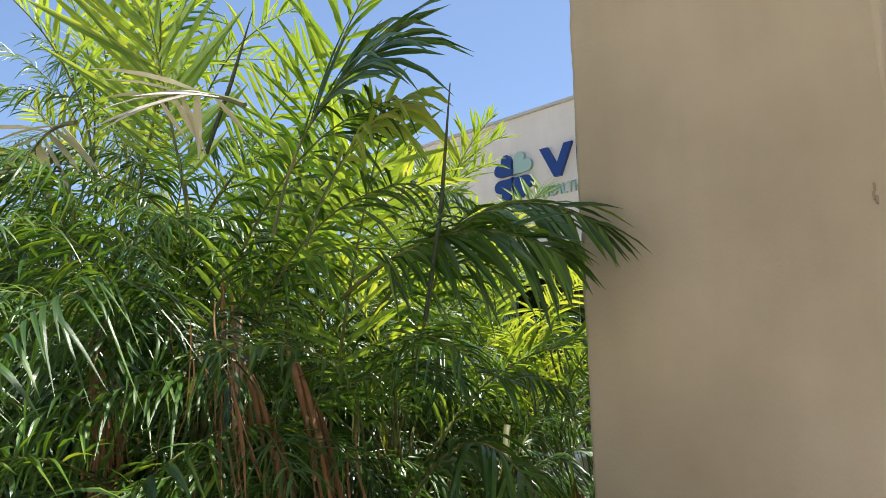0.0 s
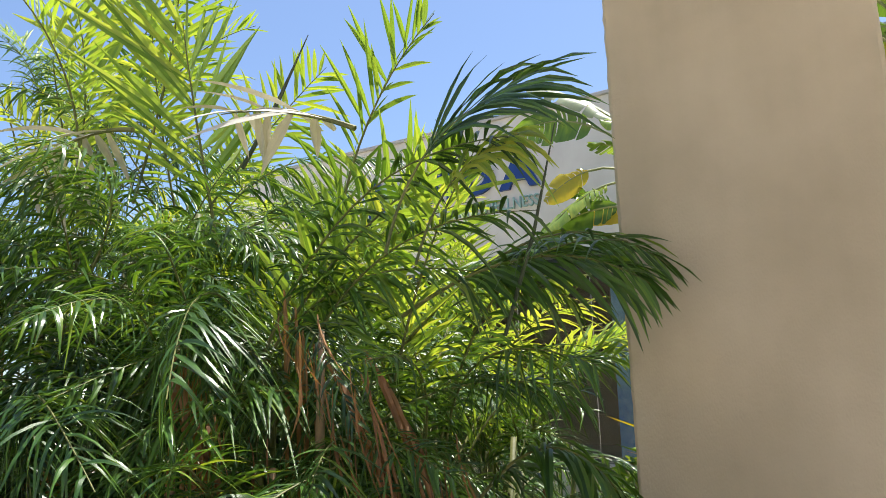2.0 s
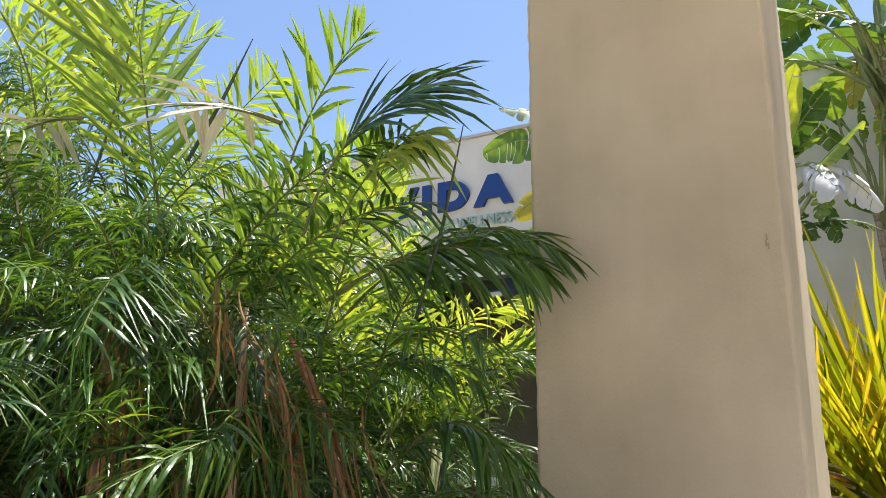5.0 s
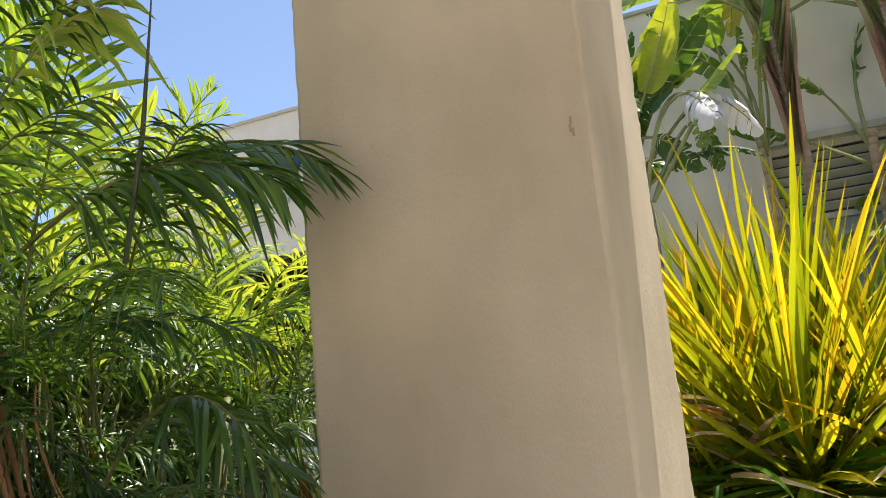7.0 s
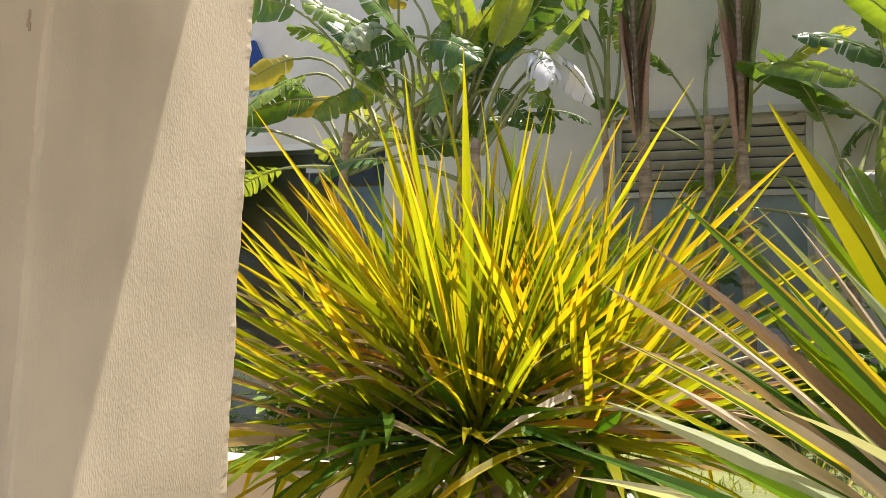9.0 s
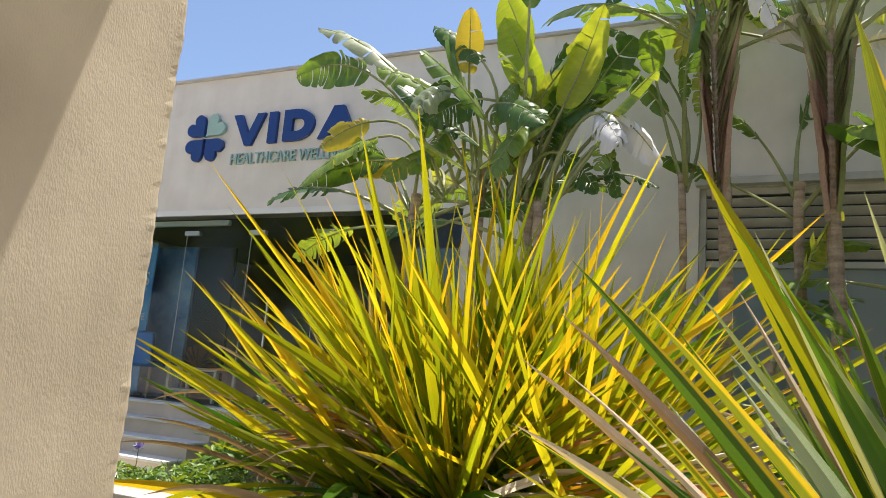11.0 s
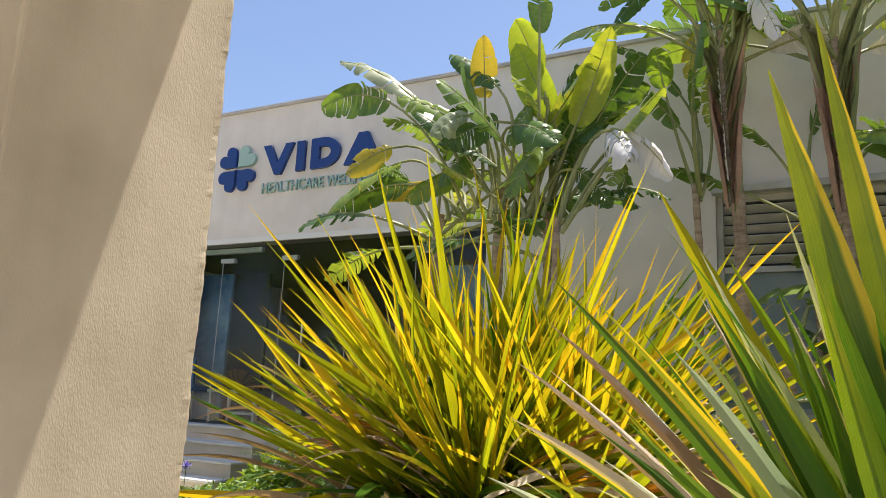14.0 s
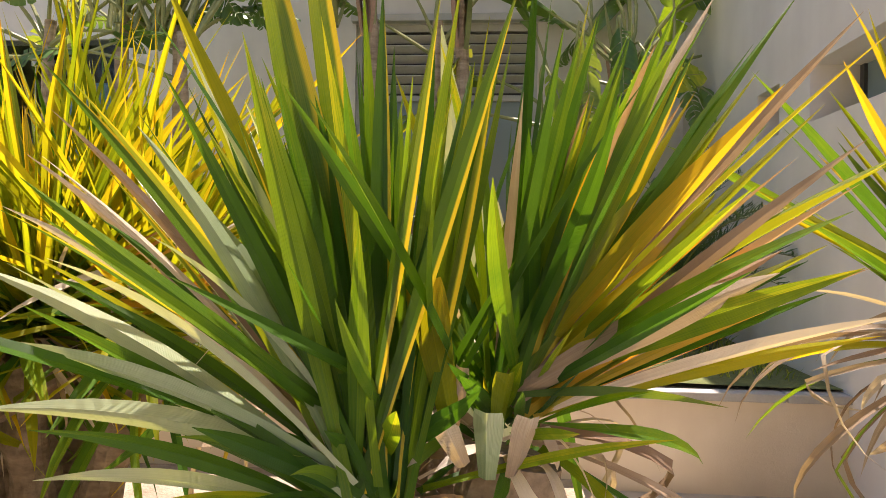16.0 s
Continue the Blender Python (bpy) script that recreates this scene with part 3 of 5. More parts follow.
for x in (-0.24, 0.24):
    for y in (-0.22, 0.22):
        bm = bmesh.new()
        add_tube(bm, [(x, y, 0), (x * 0.92, y * 0.9, 0.41)], 0.012, 8)
        part("leg", bm, M_METAL, chair, "thin chrome leg")
bench = thing("table", (-6.28, 8.60, FL), "low white table with square legs", "table")
box("tabletop", -0.45, 0.45, -0.22, 0.22, 0.40, 0.44, M_WHITE, bench, 0.005)
box("shelf", -0.42, 0.42, -0.2, 0.2, 0.12, 0.15, M_WHITE, bench, 0.004)
for x in (-0.42, 0.38):
    for y in (-0.2, 0.16):
        box("leg", x, x + 0.04, y, y + 0.04, 0, 0.398, M_WHITE, bench, 0.003)
basket = thing("dry_bouquet", (-6.4, 8.60, FL + 0.44), "dry brown twig and flower bouquet on the low table", "bouquet")
rnd = random.Random(5)
bm = bmesh.new()
for k in range(60):
    a, e = rnd.uniform(0, 6.28), rnd.uniform(0.1, 1.4)
    d = Vector((math.cos(a) * math.cos(e), math.sin(a) * math.cos(e) * 0.6, math.sin(e)))
    add_tube(bm, [(0, 0, 0), d * 0.15, d * 0.32 + Vector((0, 0, -0.02))], [0.004, 0.003, 0.012], 4)
part("twigs", bm, M_DRYSHEATH, basket)

# ---------------------------------------------------------------- feather palms


def frond_mesh(name, a, b, c, leaflets=26, reach=0.20, width=0.011, droop=0.4, seed=0, mats=(M_PALM, M_CANE), start=0.22, thick=0.007, lift=0.15, gap=0.15, fwd=0.0, roll=0.0, end_size=0.0):
    """A feather frond along a curve: rachis and paired folded leaflets."""
    rnd = random.Random(seed)
    bm = bmesh.new()
    uvl = bm.loops.layers.uv.new("UVMap")
    n = 14
    pts = bez(a, b, c, n)
    add_tube(bm, pts, [thick * (1 - 0.8 * i / (n - 1)) for i in range(n)], 5)
    for f in bm.faces:
        f.material_index = 1
    fine = bez(a, b, c, leaflets * 4)
    for i in range(leaflets):
        t = start + (0.99 - start) * (i + rnd.uniform(-0.15, 0.15)) / leaflets
        k = min(int(t * (len(fine) - 1)), len(fine) - 2)
        p, d = fine[k], (fine[k + 1] - fine[k]).normalized()
        across = d.cross(Vector((0, 0, 1)))
        across = across.normalized() if across.length > 0.05 else Vector((1, 0, 0))
        across = Matrix.Rotation(radians(roll), 3, d) @ across
        up = across.cross(d).normalized()
        size = max(math.sin(math.pi * min(1, 0.22 + 0.70 * i / leaflets)) ** 0.7, end_size)
        for side in (-1, 1):
            if rnd.random() < gap * 0.4:
                continue
            L = reach * size * rnd.uniform(0.8, 1.12)
            spread = rnd.uniform(0.75, 1.0) * (1 - 0.45 * i / leaflets)
            v = (across * side * spread * rnd.uniform(0.7, 1.2) + d * (rnd.uniform(0.3, 0.95) + fwd) + up * rnd.uniform(lift - 0.35, lift + 0.35)).normalized()
            end = p + v * L + Vector((0, 0, -1)) * L * droop * rnd.uniform(0.4, 1.5)
            mid = p + v * L * 0.55
            strip = bez(p, mid, end, 5)
            w = width * rnd.uniform(0.75, 1.2)
            add_strip(bm, uvl, strip, [w * 0.35, w * 0.95, w, w * 0.62, w * 0.04], d, rnd.uniform(0.15, 0.5))
    me = bpy.data.meshes.new(name)
    bm.to_mesh(me)
    bm.free()
    for m in mats:
        me.materials.append(m)
    return me


FRONDS = [frond_mesh("frond", (0, 0, 0), (0.13 + 0.03 * k, 0, 0.50 - 0.04 * k), (0.60 + 0.04 * k, 0.06 * (-1) ** k, 0.44 - 0.10 * k), 32 + k, 0.16, 0.0048, 0.5 + 0.12 * k, 20 + k, thick=0.004, gap=0.35) for k in range(6)]
# Three of the five low fronds take the copy with painted shade.
FRONDS_LOW = [frond_mesh("frond", (0, 0, 0), (0.25, 0, 0.30 - 0.03 * k), (0.55, 0.08 * (-1) ** k, -0.05 - 0.06 * k), 36, 0.115, 0.0043, 0.8 + 0.1 * k, 30 + k, (M_PALM if k in (0, 3) else M_PALMSHADE, M_CANE), thick=0.003, gap=0.4, start=0.1) for k in range(5)]
FRONDS_YOUNG = [frond_mesh("frond", (0, 0, 0), (0.06, 0, 0.5), (0.34 + 0.1 * k, 0, 0.72 - 0.1 * k), 26, 0.23, 0.0068, 0.12 + 0.1 * k, 40 + k, (M_PALMLIGHT, M_CANE), lift=0.3, thick=0.005) for k in range(4)]
SHEATHS = []
for k in range(4):
    bm = bmesh.new()
    uvl = bm.loops.layers.uv.new("UVMap")
    for j in range(4):
        x = 0.02 * j - 0.03
        add_strip(bm, uvl, bez((0, 0, 0), (0.03 + x, 0.02 * (k - 1), -0.15), (0.05 + 1.6 * x, 0.03 * (j - 1), -0.34 - 0.04 * k), 7), [0.003, 0.005, 0.005, 0.005, 0.004, 0.003, 0.0005], Vector((0.4, 1, 0)), 0.5)
    me = bpy.data.meshes.new("dry_sheath")
    bm.to_mesh(me)
    bm.free()
    me.materials.append(M_DRYSHEATH)
    SHEATHS.append(me)


def clear_of_column(me, m, ox, oy):
    """Whether a mesh at pose m (offset ox, oy) keeps out of the column."""
    co = np.empty(len(me.vertices) * 3)
    me.vertices.foreach_get("co", co)
    co = co.reshape(-1, 3) @ np.array(m.to_3x3()).T + np.array(m.translation) + (ox, oy, 0)
    inside = (co[:, 0] > -0.81) & (co[:, 0] < -0.20) & (co[:, 1] > 1.28) & (co[:, 1] < 1.88)
    past = (co[:, 1] > 1.9) & (co[:, 0] > 0.93 - 1.06 * (co[:, 1] - 0.69))
    return not inside.any() and not past.any() and not (np.hypot(co[:, 0], co[:, 1] + 0.1) < 0.62).any()


def areca(place, height, count, seed, spread=0.45, young=0.25, label="dense clumping palm with narrow arching green fronds", dark=False):
    rnd = random.Random(seed)
    palm = thing("areca_palm", place, label, "palm", "clumping palms beside the column")
    for k in range(max(5, count // 7)):
        a, r = rnd.uniform(0, 6.28), rnd.uniform(0.03, spread * 0.5)
        x, y = r * math.cos(a), r * math.sin(a)
        h = height * rnd.uniform(0.35, 0.75)
        bm = bmesh.new()
        add_tube(bm, [(x, y, 0), (x * 1.2, y * 1.2, h * 0.5), (x * 1.6, y * 1.6, h)], [0.016, 0.013, 0.009], 7)
        part("cane", bm, M_CANE, palm, smooth=True)
    made, tries = 0, 0
    while made < count and tries < count * 4:
        tries += 1
        a = rnd.uniform(0, 6.283)
        low = rnd.random()
        z = max(0.1, (height - 0.55) * (0.12 + 0.88 * low))
        r = rnd.uniform(0, spread) * (0.6 + 0.4 * (1 - low))
        if rnd.random() < young * max(0.0, low - 0.6) * 2.4:
            me = rnd.choice(FRONDS_YOUNG)
        else:
            # dark: only low fronds whose colour holds the painted crown shade.
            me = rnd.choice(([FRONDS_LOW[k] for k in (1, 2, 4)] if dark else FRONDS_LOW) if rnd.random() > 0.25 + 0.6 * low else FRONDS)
        q = rnd.uniform(0.75, 1.1)
        m = pose(r * math.cos(a), r * math.sin(a), z, rnd.uniform(-30, 30), rnd.uniform(-20, 30) * (1.15 - low), math.degrees(a) + rnd.uniform(-60, 60)) @ Matrix.Diagonal((q, q, q, 1))
        if not clear_of_column(me, m, place[0], place[1]):
            continue
        made += 1
        ob = new("frond", me)
        ob.parent = palm
        ob.matrix_local = m
    for k in range(count // 9):
        a, r = rnd.uniform(0, 6.28), rnd.uniform(0.05, spread * 0.7)
        m = pose(r * math.cos(a), r * math.sin(a), rnd.uniform(0.5, 0.62) * height, 0, rnd.uniform(-15, 15), math.degrees(a))
        if clear_of_column(SHEATHS[k % 4], m, place[0], place[1]):
            ob = new("dry_sheath", SHEATHS[k % 4])
            ob.parent = palm
            ob.matrix_local = m
            tagged(ob, "torn brown dry leaf sheath")
    return palm


PALMS = [areca((-1.32, 1.28, 0.05), 1.92, 120, 1, 0.38, 0.22), areca((-1.62, 0.98, 0.05), 2.12, 135, 2, 0.40, 0.25), areca((-2.15, 1.15, 0.05), 2.6, 130, 3, 0.48, 0.35),
         areca((-2.9, 1.3, 0.05), 3.0, 80, 4, 0.55, 0.5), areca((-2.2, 2.1, 0.05), 2.4, 90, 5, 0.55, 0.9), areca((-1.50, 2.05, 0.05), 1.9, 100, 6, 0.40, 0.9),
         areca((-3.1, 2.9, 0.05), 2.9, 60, 7, 0.5, 0.8), areca((-2.15, 2.6, 0.05), 2.0, 60, 8, 0.4, 0.5), areca((-2.15, 0.85, 0.05), 2.3, 230, 9, 0.45, 0.05, "dense clumping palm with drooping green fronds, shade painted into their dark colour", True), areca((-3.6, 2.4, 0.05), 3.1, 60, 10, 0.7, 0.6)]


def hero(palm, a, b, c, name="frond", label="", **kw):
    o = palm.location
    me = frond_mesh("frond", Vector(a) - o, Vector(b) - o, Vector(c) - o, **kw)
    ob = new(name, me)
    ob.parent = palm
    if label:
        tagged(ob, label)
    return ob


hero(PALMS[0], (-1.30, 1.16, 1.60), (-0.92, 1.17, 1.98), (-0.66, 1.21, 1.74), leaflets=26, reach=0.19, width=0.0075, droop=0.35, seed=81, fwd=0.5, roll=35, lift=-0.1, thick=0.005)
hero(PALMS[0], (-1.20, 1.02, 1.66), (-0.86, 1.02, 1.84), (-0.66, 1.06, 1.68), leaflets=24, reach=0.17, width=0.0075, fwd=0.5, roll=50, droop=0.45, seed=82, lift=-0.1, thick=0.005)
hero(PALMS[0], (-1.15, 1.10, 1.15), (-0.86, 1.08, 1.62), (-0.66, 1.08, 1.12), leaflets=24, reach=0.15, width=0.007, droop=0.9, seed=88, thick=0.005)
hero(PALMS[1], (-1.06, 0.76, 1.74), (-1.00, 0.77, 1.99), (-0.78, 0.77, 2.00), leaflets=15, reach=0.27, width=0.0056, start=0.40, droop=0.42, fwd=1.3, roll=55, lift=0.1, seed=83, mats=(M_PALM, M_CANE), thick=0.0035, end_size=0.75)
hero(PALMS[1], (-1.02, 0.80, 1.72), (-0.98, 0.84, 1.93), (-0.84, 0.88, 1.96), leaflets=16, reach=0.19, width=0.0066, start=0.4, droop=0.7, fwd=0.6, roll=20, lift=0.2, seed=84, mats=(M_PALMLIGHT, M_CANE), thick=0.003)
hero(PALMS[2], (-1.70, 0.95, 1.85), (-1.75, 0.88, 2.25), (-1.70, 0.80, 2.42), leaflets=15, reach=0.40, width=0.010, droop=0.0, roll=75, fwd=0.3, seed=85, mats=(M_PALMLIGHT, M_CANE), lift=0.5, thick=0.005)
hero(PALMS[2], (-2.25, 1.05, 2.05), (-2.40, 1.0, 2.45), (-2.45, 0.95, 2.80), leaflets=16, reach=0.42, width=0.010, droop=0.0, roll=75, fwd=0.3, seed=86, mats=(M_PALMLIGHT, M_CANE), lift=0.5, thick=0.005)
hero(PALMS[1], (-1.10, 0.72, 1.98), (-1.25, 0.70, 2.06), (-1.44, 0.70, 2.08), label="bleached dry frond", leaflets=9, reach=0.20, width=0.013, droop=0.15, seed=87, mats=(M_PALMDRY, M_CANE), lift=-0.2, thick=0.006)
hero(PALMS[2], (-1.62, 0.62, 2.06), (-1.85, 0.62, 2.12), (-2.05, 0.64, 2.02), label="bleached dry frond", leaflets=8, reach=0.22, width=0.013, droop=0.2, seed=89, mats=(M_PALMDRY, M_CANE), lift=-0.2, thick=0.006)
for palm, a, b, r0 in ((PALMS[0], (-0.95, 1.02, 1.60), (-0.775, 0.912, 1.98), 0.0045), (PALMS[1], (-1.60, 0.92, 2.05), (-1.377, 0.9, 2.334), 0.0055)):
    bm = bmesh.new()
    a, b = Vector(a) - palm.location, Vector(b) - palm.location
    add_tube(bm, [a, a.lerp(b, 0.5) + Vector((0.01, 0, 0)), b], [r0, r0 * 0.9, 0.001], 6)
    part("spear", bm, M_SPEAR, palm, "dark unopened spear leaf")
for palm, a, b, c in ((PALMS[1], (-1.50, 0.66, 1.62), (-1.45, 0.62, 1.45), (-1.43, 0.6, 1.20)), (PALMS[1], (-1.40, 0.86, 1.72), (-1.38, 0.86, 1.5), (-1.40, 0.88, 1.2)), (PALMS[1], (-1.24, 0.80, 1.56), (-1.16, 0.80, 1.50), (-1.10, 0.80, 1.24)), (PALMS[0], (-1.20, 0.88, 1.58), (-1.12, 0.86, 1.5), (-1.02, 0.86, 1.22)), (PALMS[1], (-1.47, 0.62, 1.60), (-1.40, 0.6, 1.5), (-1.33, 0.6, 1.22))):
    bm = bmesh.new()
    uvl = bm.loops.layers.uv.new("UVMap")
    for j in range(4):
        o = Vector((0.018 * j + 0.006 * (j % 2), 0.01 * j, -0.04 * j)) - palm.location
        add_strip(bm, uvl, [p + o for p in bez(a, b, c, 8)], [0.002, 0.005, 0.007, 0.006, 0.005, 0.004, 0.003, 0.0005], Vector((1, 0.4, 0)), 0.45)
    part("dry_sheath", bm, M_DRYSHEATH, palm, "torn brown dry leaf sheath")


rnd = random.Random(79)
for palm, x, y, z, drop in ((PALMS[1], -1.46, 0.60, 1.60, 0.26), (PALMS[1], -1.40, 0.60, 1.55, 0.22), (PALMS[1], -1.22, 0.66, 1.66, 0.16), (PALMS[1], -1.14, 0.68, 1.54, 0.24), (PALMS[1], -1.07, 0.66, 1.55, 0.22), (PALMS[1], -1.28, 0.66, 1.42, 0.2), (PALMS[0], -1.10, 0.76, 1.48, 0.3), (PALMS[0], -1.00, 0.80, 1.42, 0.2)):
    bm = bmesh.new()
    uvl = bm.loops.layers.uv.new("UVMap")
    for j in range(7):
        a = Vector((x + rnd.uniform(-0.03, 0.03), y + rnd.uniform(0.0, 0.10), z - rnd.uniform(0, 0.14))) - palm.location
        b = a + Vector((rnd.uniform(-0.02, 0.05), rnd.uniform(-0.03, 0.01), -drop * 0.4))
        c = a + Vector((rnd.uniform(-0.02, 0.12), rnd.uniform(-0.05, 0.03), -drop * rnd.uniform(0.7, 1.2)))
        add_strip(bm, uvl, bez(a, b, c, 8), [w * rnd.uniform(0.3, 0.75) for w in (0.002, 0.004, 0.005, 0.005, 0.004, 0.003, 0.002, 0.0005)], Vector((1, rnd.uniform(-0.8, 0.8), 0)), 0.45)
    part("dry_sheath", bm, M_DRYSHEATH, palm, "torn brown dry leaf sheath")
for palm, x, y, z0, z1 in ((PALMS[1], -1.47, 0.64, 1.30, 1.60), (PALMS[1], -1.26, 0.82, 1.40, 1.62), (PALMS[1], -1.27, 0.70, 1.05, 1.36)):
    bm = bmesh.new()
    add_tube(bm, [Vector(p) - palm.location for p in ((palm.location.x * 0.3 + x * 0.7, palm.location.y * 0.3 + y * 0.7, 0.05), (x - 0.01, y + 0.01, z0), (x, y, z1))], [0.012, 0.010, 0.006], 8)
    part("cane", bm, M_DRYCANE, palm, "bare tan dry cane", smooth=True)


# ---------------------------------------------------------------- sword-leaved plants


def blade_mesh(L, W, bend, fold, seed, mat, kink=0.0):
    """A sword leaf along +y that bends down; uv runs along it."""
    rnd = random.Random(seed)
    bm = bmesh.new()
    uvl = bm.loops.layers.uv.new("UVMap")
    n, pts, p, ang = 10, [], Vector((0, 0, 0)), 0.0
    twist = rnd.uniform(-0.5, 0.5)
    sides = []
    for i in range(n):
        t = i / (n - 1)
        pts.append(p.copy())
        sides.append(Vector((math.cos(twist * t), 0, math.sin(twist * t))))
        ang += bend / n * (0.4 + 1.2 * t) + (kink if i == 5 else 0)
        p = p + Vector((rnd.uniform(-0.01, 0.01), math.cos(ang), -math.sin(ang))) * (L / (n - 1))
    prof = [0.75, 0.62, 0.66, 0.80, 0.93, 1.0, 0.95, 0.76, 0.42, 0.02]
    add_strip(bm, uvl, pts, [W / 2 * w for w in prof], sides, fold)
    me = bpy.data.meshes.new("leaf")
    bm.to_mesh(me)
    bm.free()
    me.materials.append(mat)
    return me


def blades(mat, L, W, bends, seed):
    return [blade_mesh(L * (0.85 + 0.08 * k), W * (0.85 + 0.1 * (k % 4)), b, 0.35 + 0.18 * (k % 3), seed + k, mat, 0.9 if b > 1.1 and k % 2 else 0.0) for k, b in enumerate(bends)]


UP = (0.05, 0.12, 0.2, 0.3, 0.15)
OUT = (0.5, 0.8, 1.0, 1.3)
YEL_UP, YEL_OUT = blades(M_YUCCAYELLOW, 1.0, 0.028, UP, 100), blades(M_YUCCAYELLOW, 1.0, 0.033, OUT, 110)
GRN_UP, GRN_OUT = blades(M_YUCCAGREEN, 1.0, 0.036, UP, 120), blades(M_YUCCAGREEN, 1.0, 0.036, OUT, 130)
DRY_OUT = blades(M_YUCCADRY, 0.85, 0.026, (0.7, 1.2, 1.8, 2.2), 140)


def sword_plant(place, heads, seed, label, group="sword-leaved plants", dry=0.2, front=1.0):
    """heads: offset x, y, z, leaf length, leaves, share of yellow, lean in x and y (degrees), lowest elevation."""
    rnd = random.Random(seed)
    plant = thing("sword_leaf_plant", (place[0], place[1], 0.05), label, "plant", group)
    z0 = place[2] - 0.05
    for hx, hy, hz, size, count, yellow, lx, ly, lowest, *more in heads:
        highest = more[0] if more else 88
        bm = bmesh.new()
        foot, top = Vector((hx * 0.3, hy * 0.3, 0)), Vector((hx, hy, z0 + hz))
        pts = [foot.lerp(top, i / 8) + Vector((0.015 * math.sin(i), 0.015 * math.cos(i * 1.7), 0)) for i in range(9)]
        add_tube(bm, pts, [0.065 + 0.010 * (i % 2) + (0.035 if i > 6 else 0) for i in range(9)], 12)
        part("trunk", bm, M_BARK, plant, "stout fibrous brown trunk")
        tilt = pose(0, 0, 0, ly, lx, 0)
        for k in range(count):
            t = (k + 0.5) / count
            az = k * 2.39996 + rnd.uniform(-0.25, 0.25)
            elev = highest - (highest - lowest) * t ** (1.0 if more else 1.6) + rnd.uniform(-8, 8)
            z = z0 + hz + 0.16 * (1 - t) + rnd.uniform(-0.02, 0.02)
            if t > 0.6 and rnd.random() < dry * 2.0:
                pool = DRY_OUT
            elif rnd.random() < yellow:
                pool = YEL_UP if elev > 25 else YEL_OUT
            else:
                pool = GRN_UP if elev > 25 else GRN_OUT
            ob = new("leaf", rnd.choice(pool))
            ob.parent = plant
            q = size * rnd.uniform(0.62, 1.12)
            if math.sin(az) < -0.35 and elev < 65:
                q *= front
            r = 0.03 + 0.05 * t
            ob.matrix_local = Matrix.Translation((hx + r * math.cos(az), hy + r * math.sin(az), z)) @ tilt @ pose(0, 0, 0, 0, 0, math.degrees(az) - 90) @ pose(0, 0, 0, elev, rnd.uniform(-60, 60), 0) @ Matrix.Diagonal((rnd.uniform(0.65, 1.25), q, q, 1))
    return plant


BLADES_Y = [((-0.20, 3.0, 0.82), (-1.62, 2.95, 0.86), 0.05, M_YUCCAYELLOW, 0.10), ((-0.25, 3.0, 0.85), (-1.42, 2.95, 1.42), 0.035, M_YUCCAYELLOW, 0.08), ((-0.3, 3.0, 0.85), (-1.34, 2.95, 1.14), 0.022, M_YUCCADRY, 0.16), ((-0.3, 3.0, 0.85), (-1.34, 2.95, 1.27), 0.022, M_YUCCADRY, 0.10),
            ((-0.3, 3.0, 0.82), (-1.50, 2.95, 1.02), 0.020, M_YUCCADRY, 0.22), ((-0.2, 3.0, 0.80), (-1.55, 2.90, 0.62), 0.045, M_YUCCAYELLOW, 0.14), ((-0.3, 3.0, 0.85), (-1.12, 2.95, 1.68), 0.032, M_YUCCAYELLOW, 0.04), ((-0.25, 2.95, 0.78), (-1.20, 2.85, 0.76), 0.035, M_YUCCADRY, 0.25),
            ((-0.25, 2.9, 0.78), (-0.95, 2.65, 0.92), 0.030, M_YUCCADRY, 0.2), ((0.3, 3.0, 0.85), (0.98, 3.1, 1.22), 0.035, M_YUCCADRY, 0.08), ((0.3, 3.0, 0.85), (1.02, 3.1, 1.00), 0.035, M_YUCCAYELLOW, 0.1), ((0.3, 3.0, 0.82), (1.0, 3.0, 0.86), 0.03, M_YUCCADRY, 0.14)]
# The M_PALEBLADE leaf here carries whitish sun sheen as its colour.
BLADES_A = [((0.50, 2.20, 1.43), 0.03, M_YUCCADRY, 0.10), ((0.60, 2.14, 1.52), 0.03, M_YUCCADRY, 0.10), ((0.55, 2.05, 1.30), 0.035, M_YUCCADRY, 0.14), ((0.48, 1.97, 1.03), 0.04, M_PALEBLADE, 0.14),
            ((0.66, 2.0, 1.60), 0.035, M_VARIEGATED, 0.08), ((0.86, 2.12, 1.81), 0.07, M_YUCCAYELLOW, 0.02), ((1.11, 1.90, 1.96), 0.085, M_VARIEGATED, 0.0), ((1.19, 1.95, 2.08), 0.060, M_VARIEGATED, 0.0)]
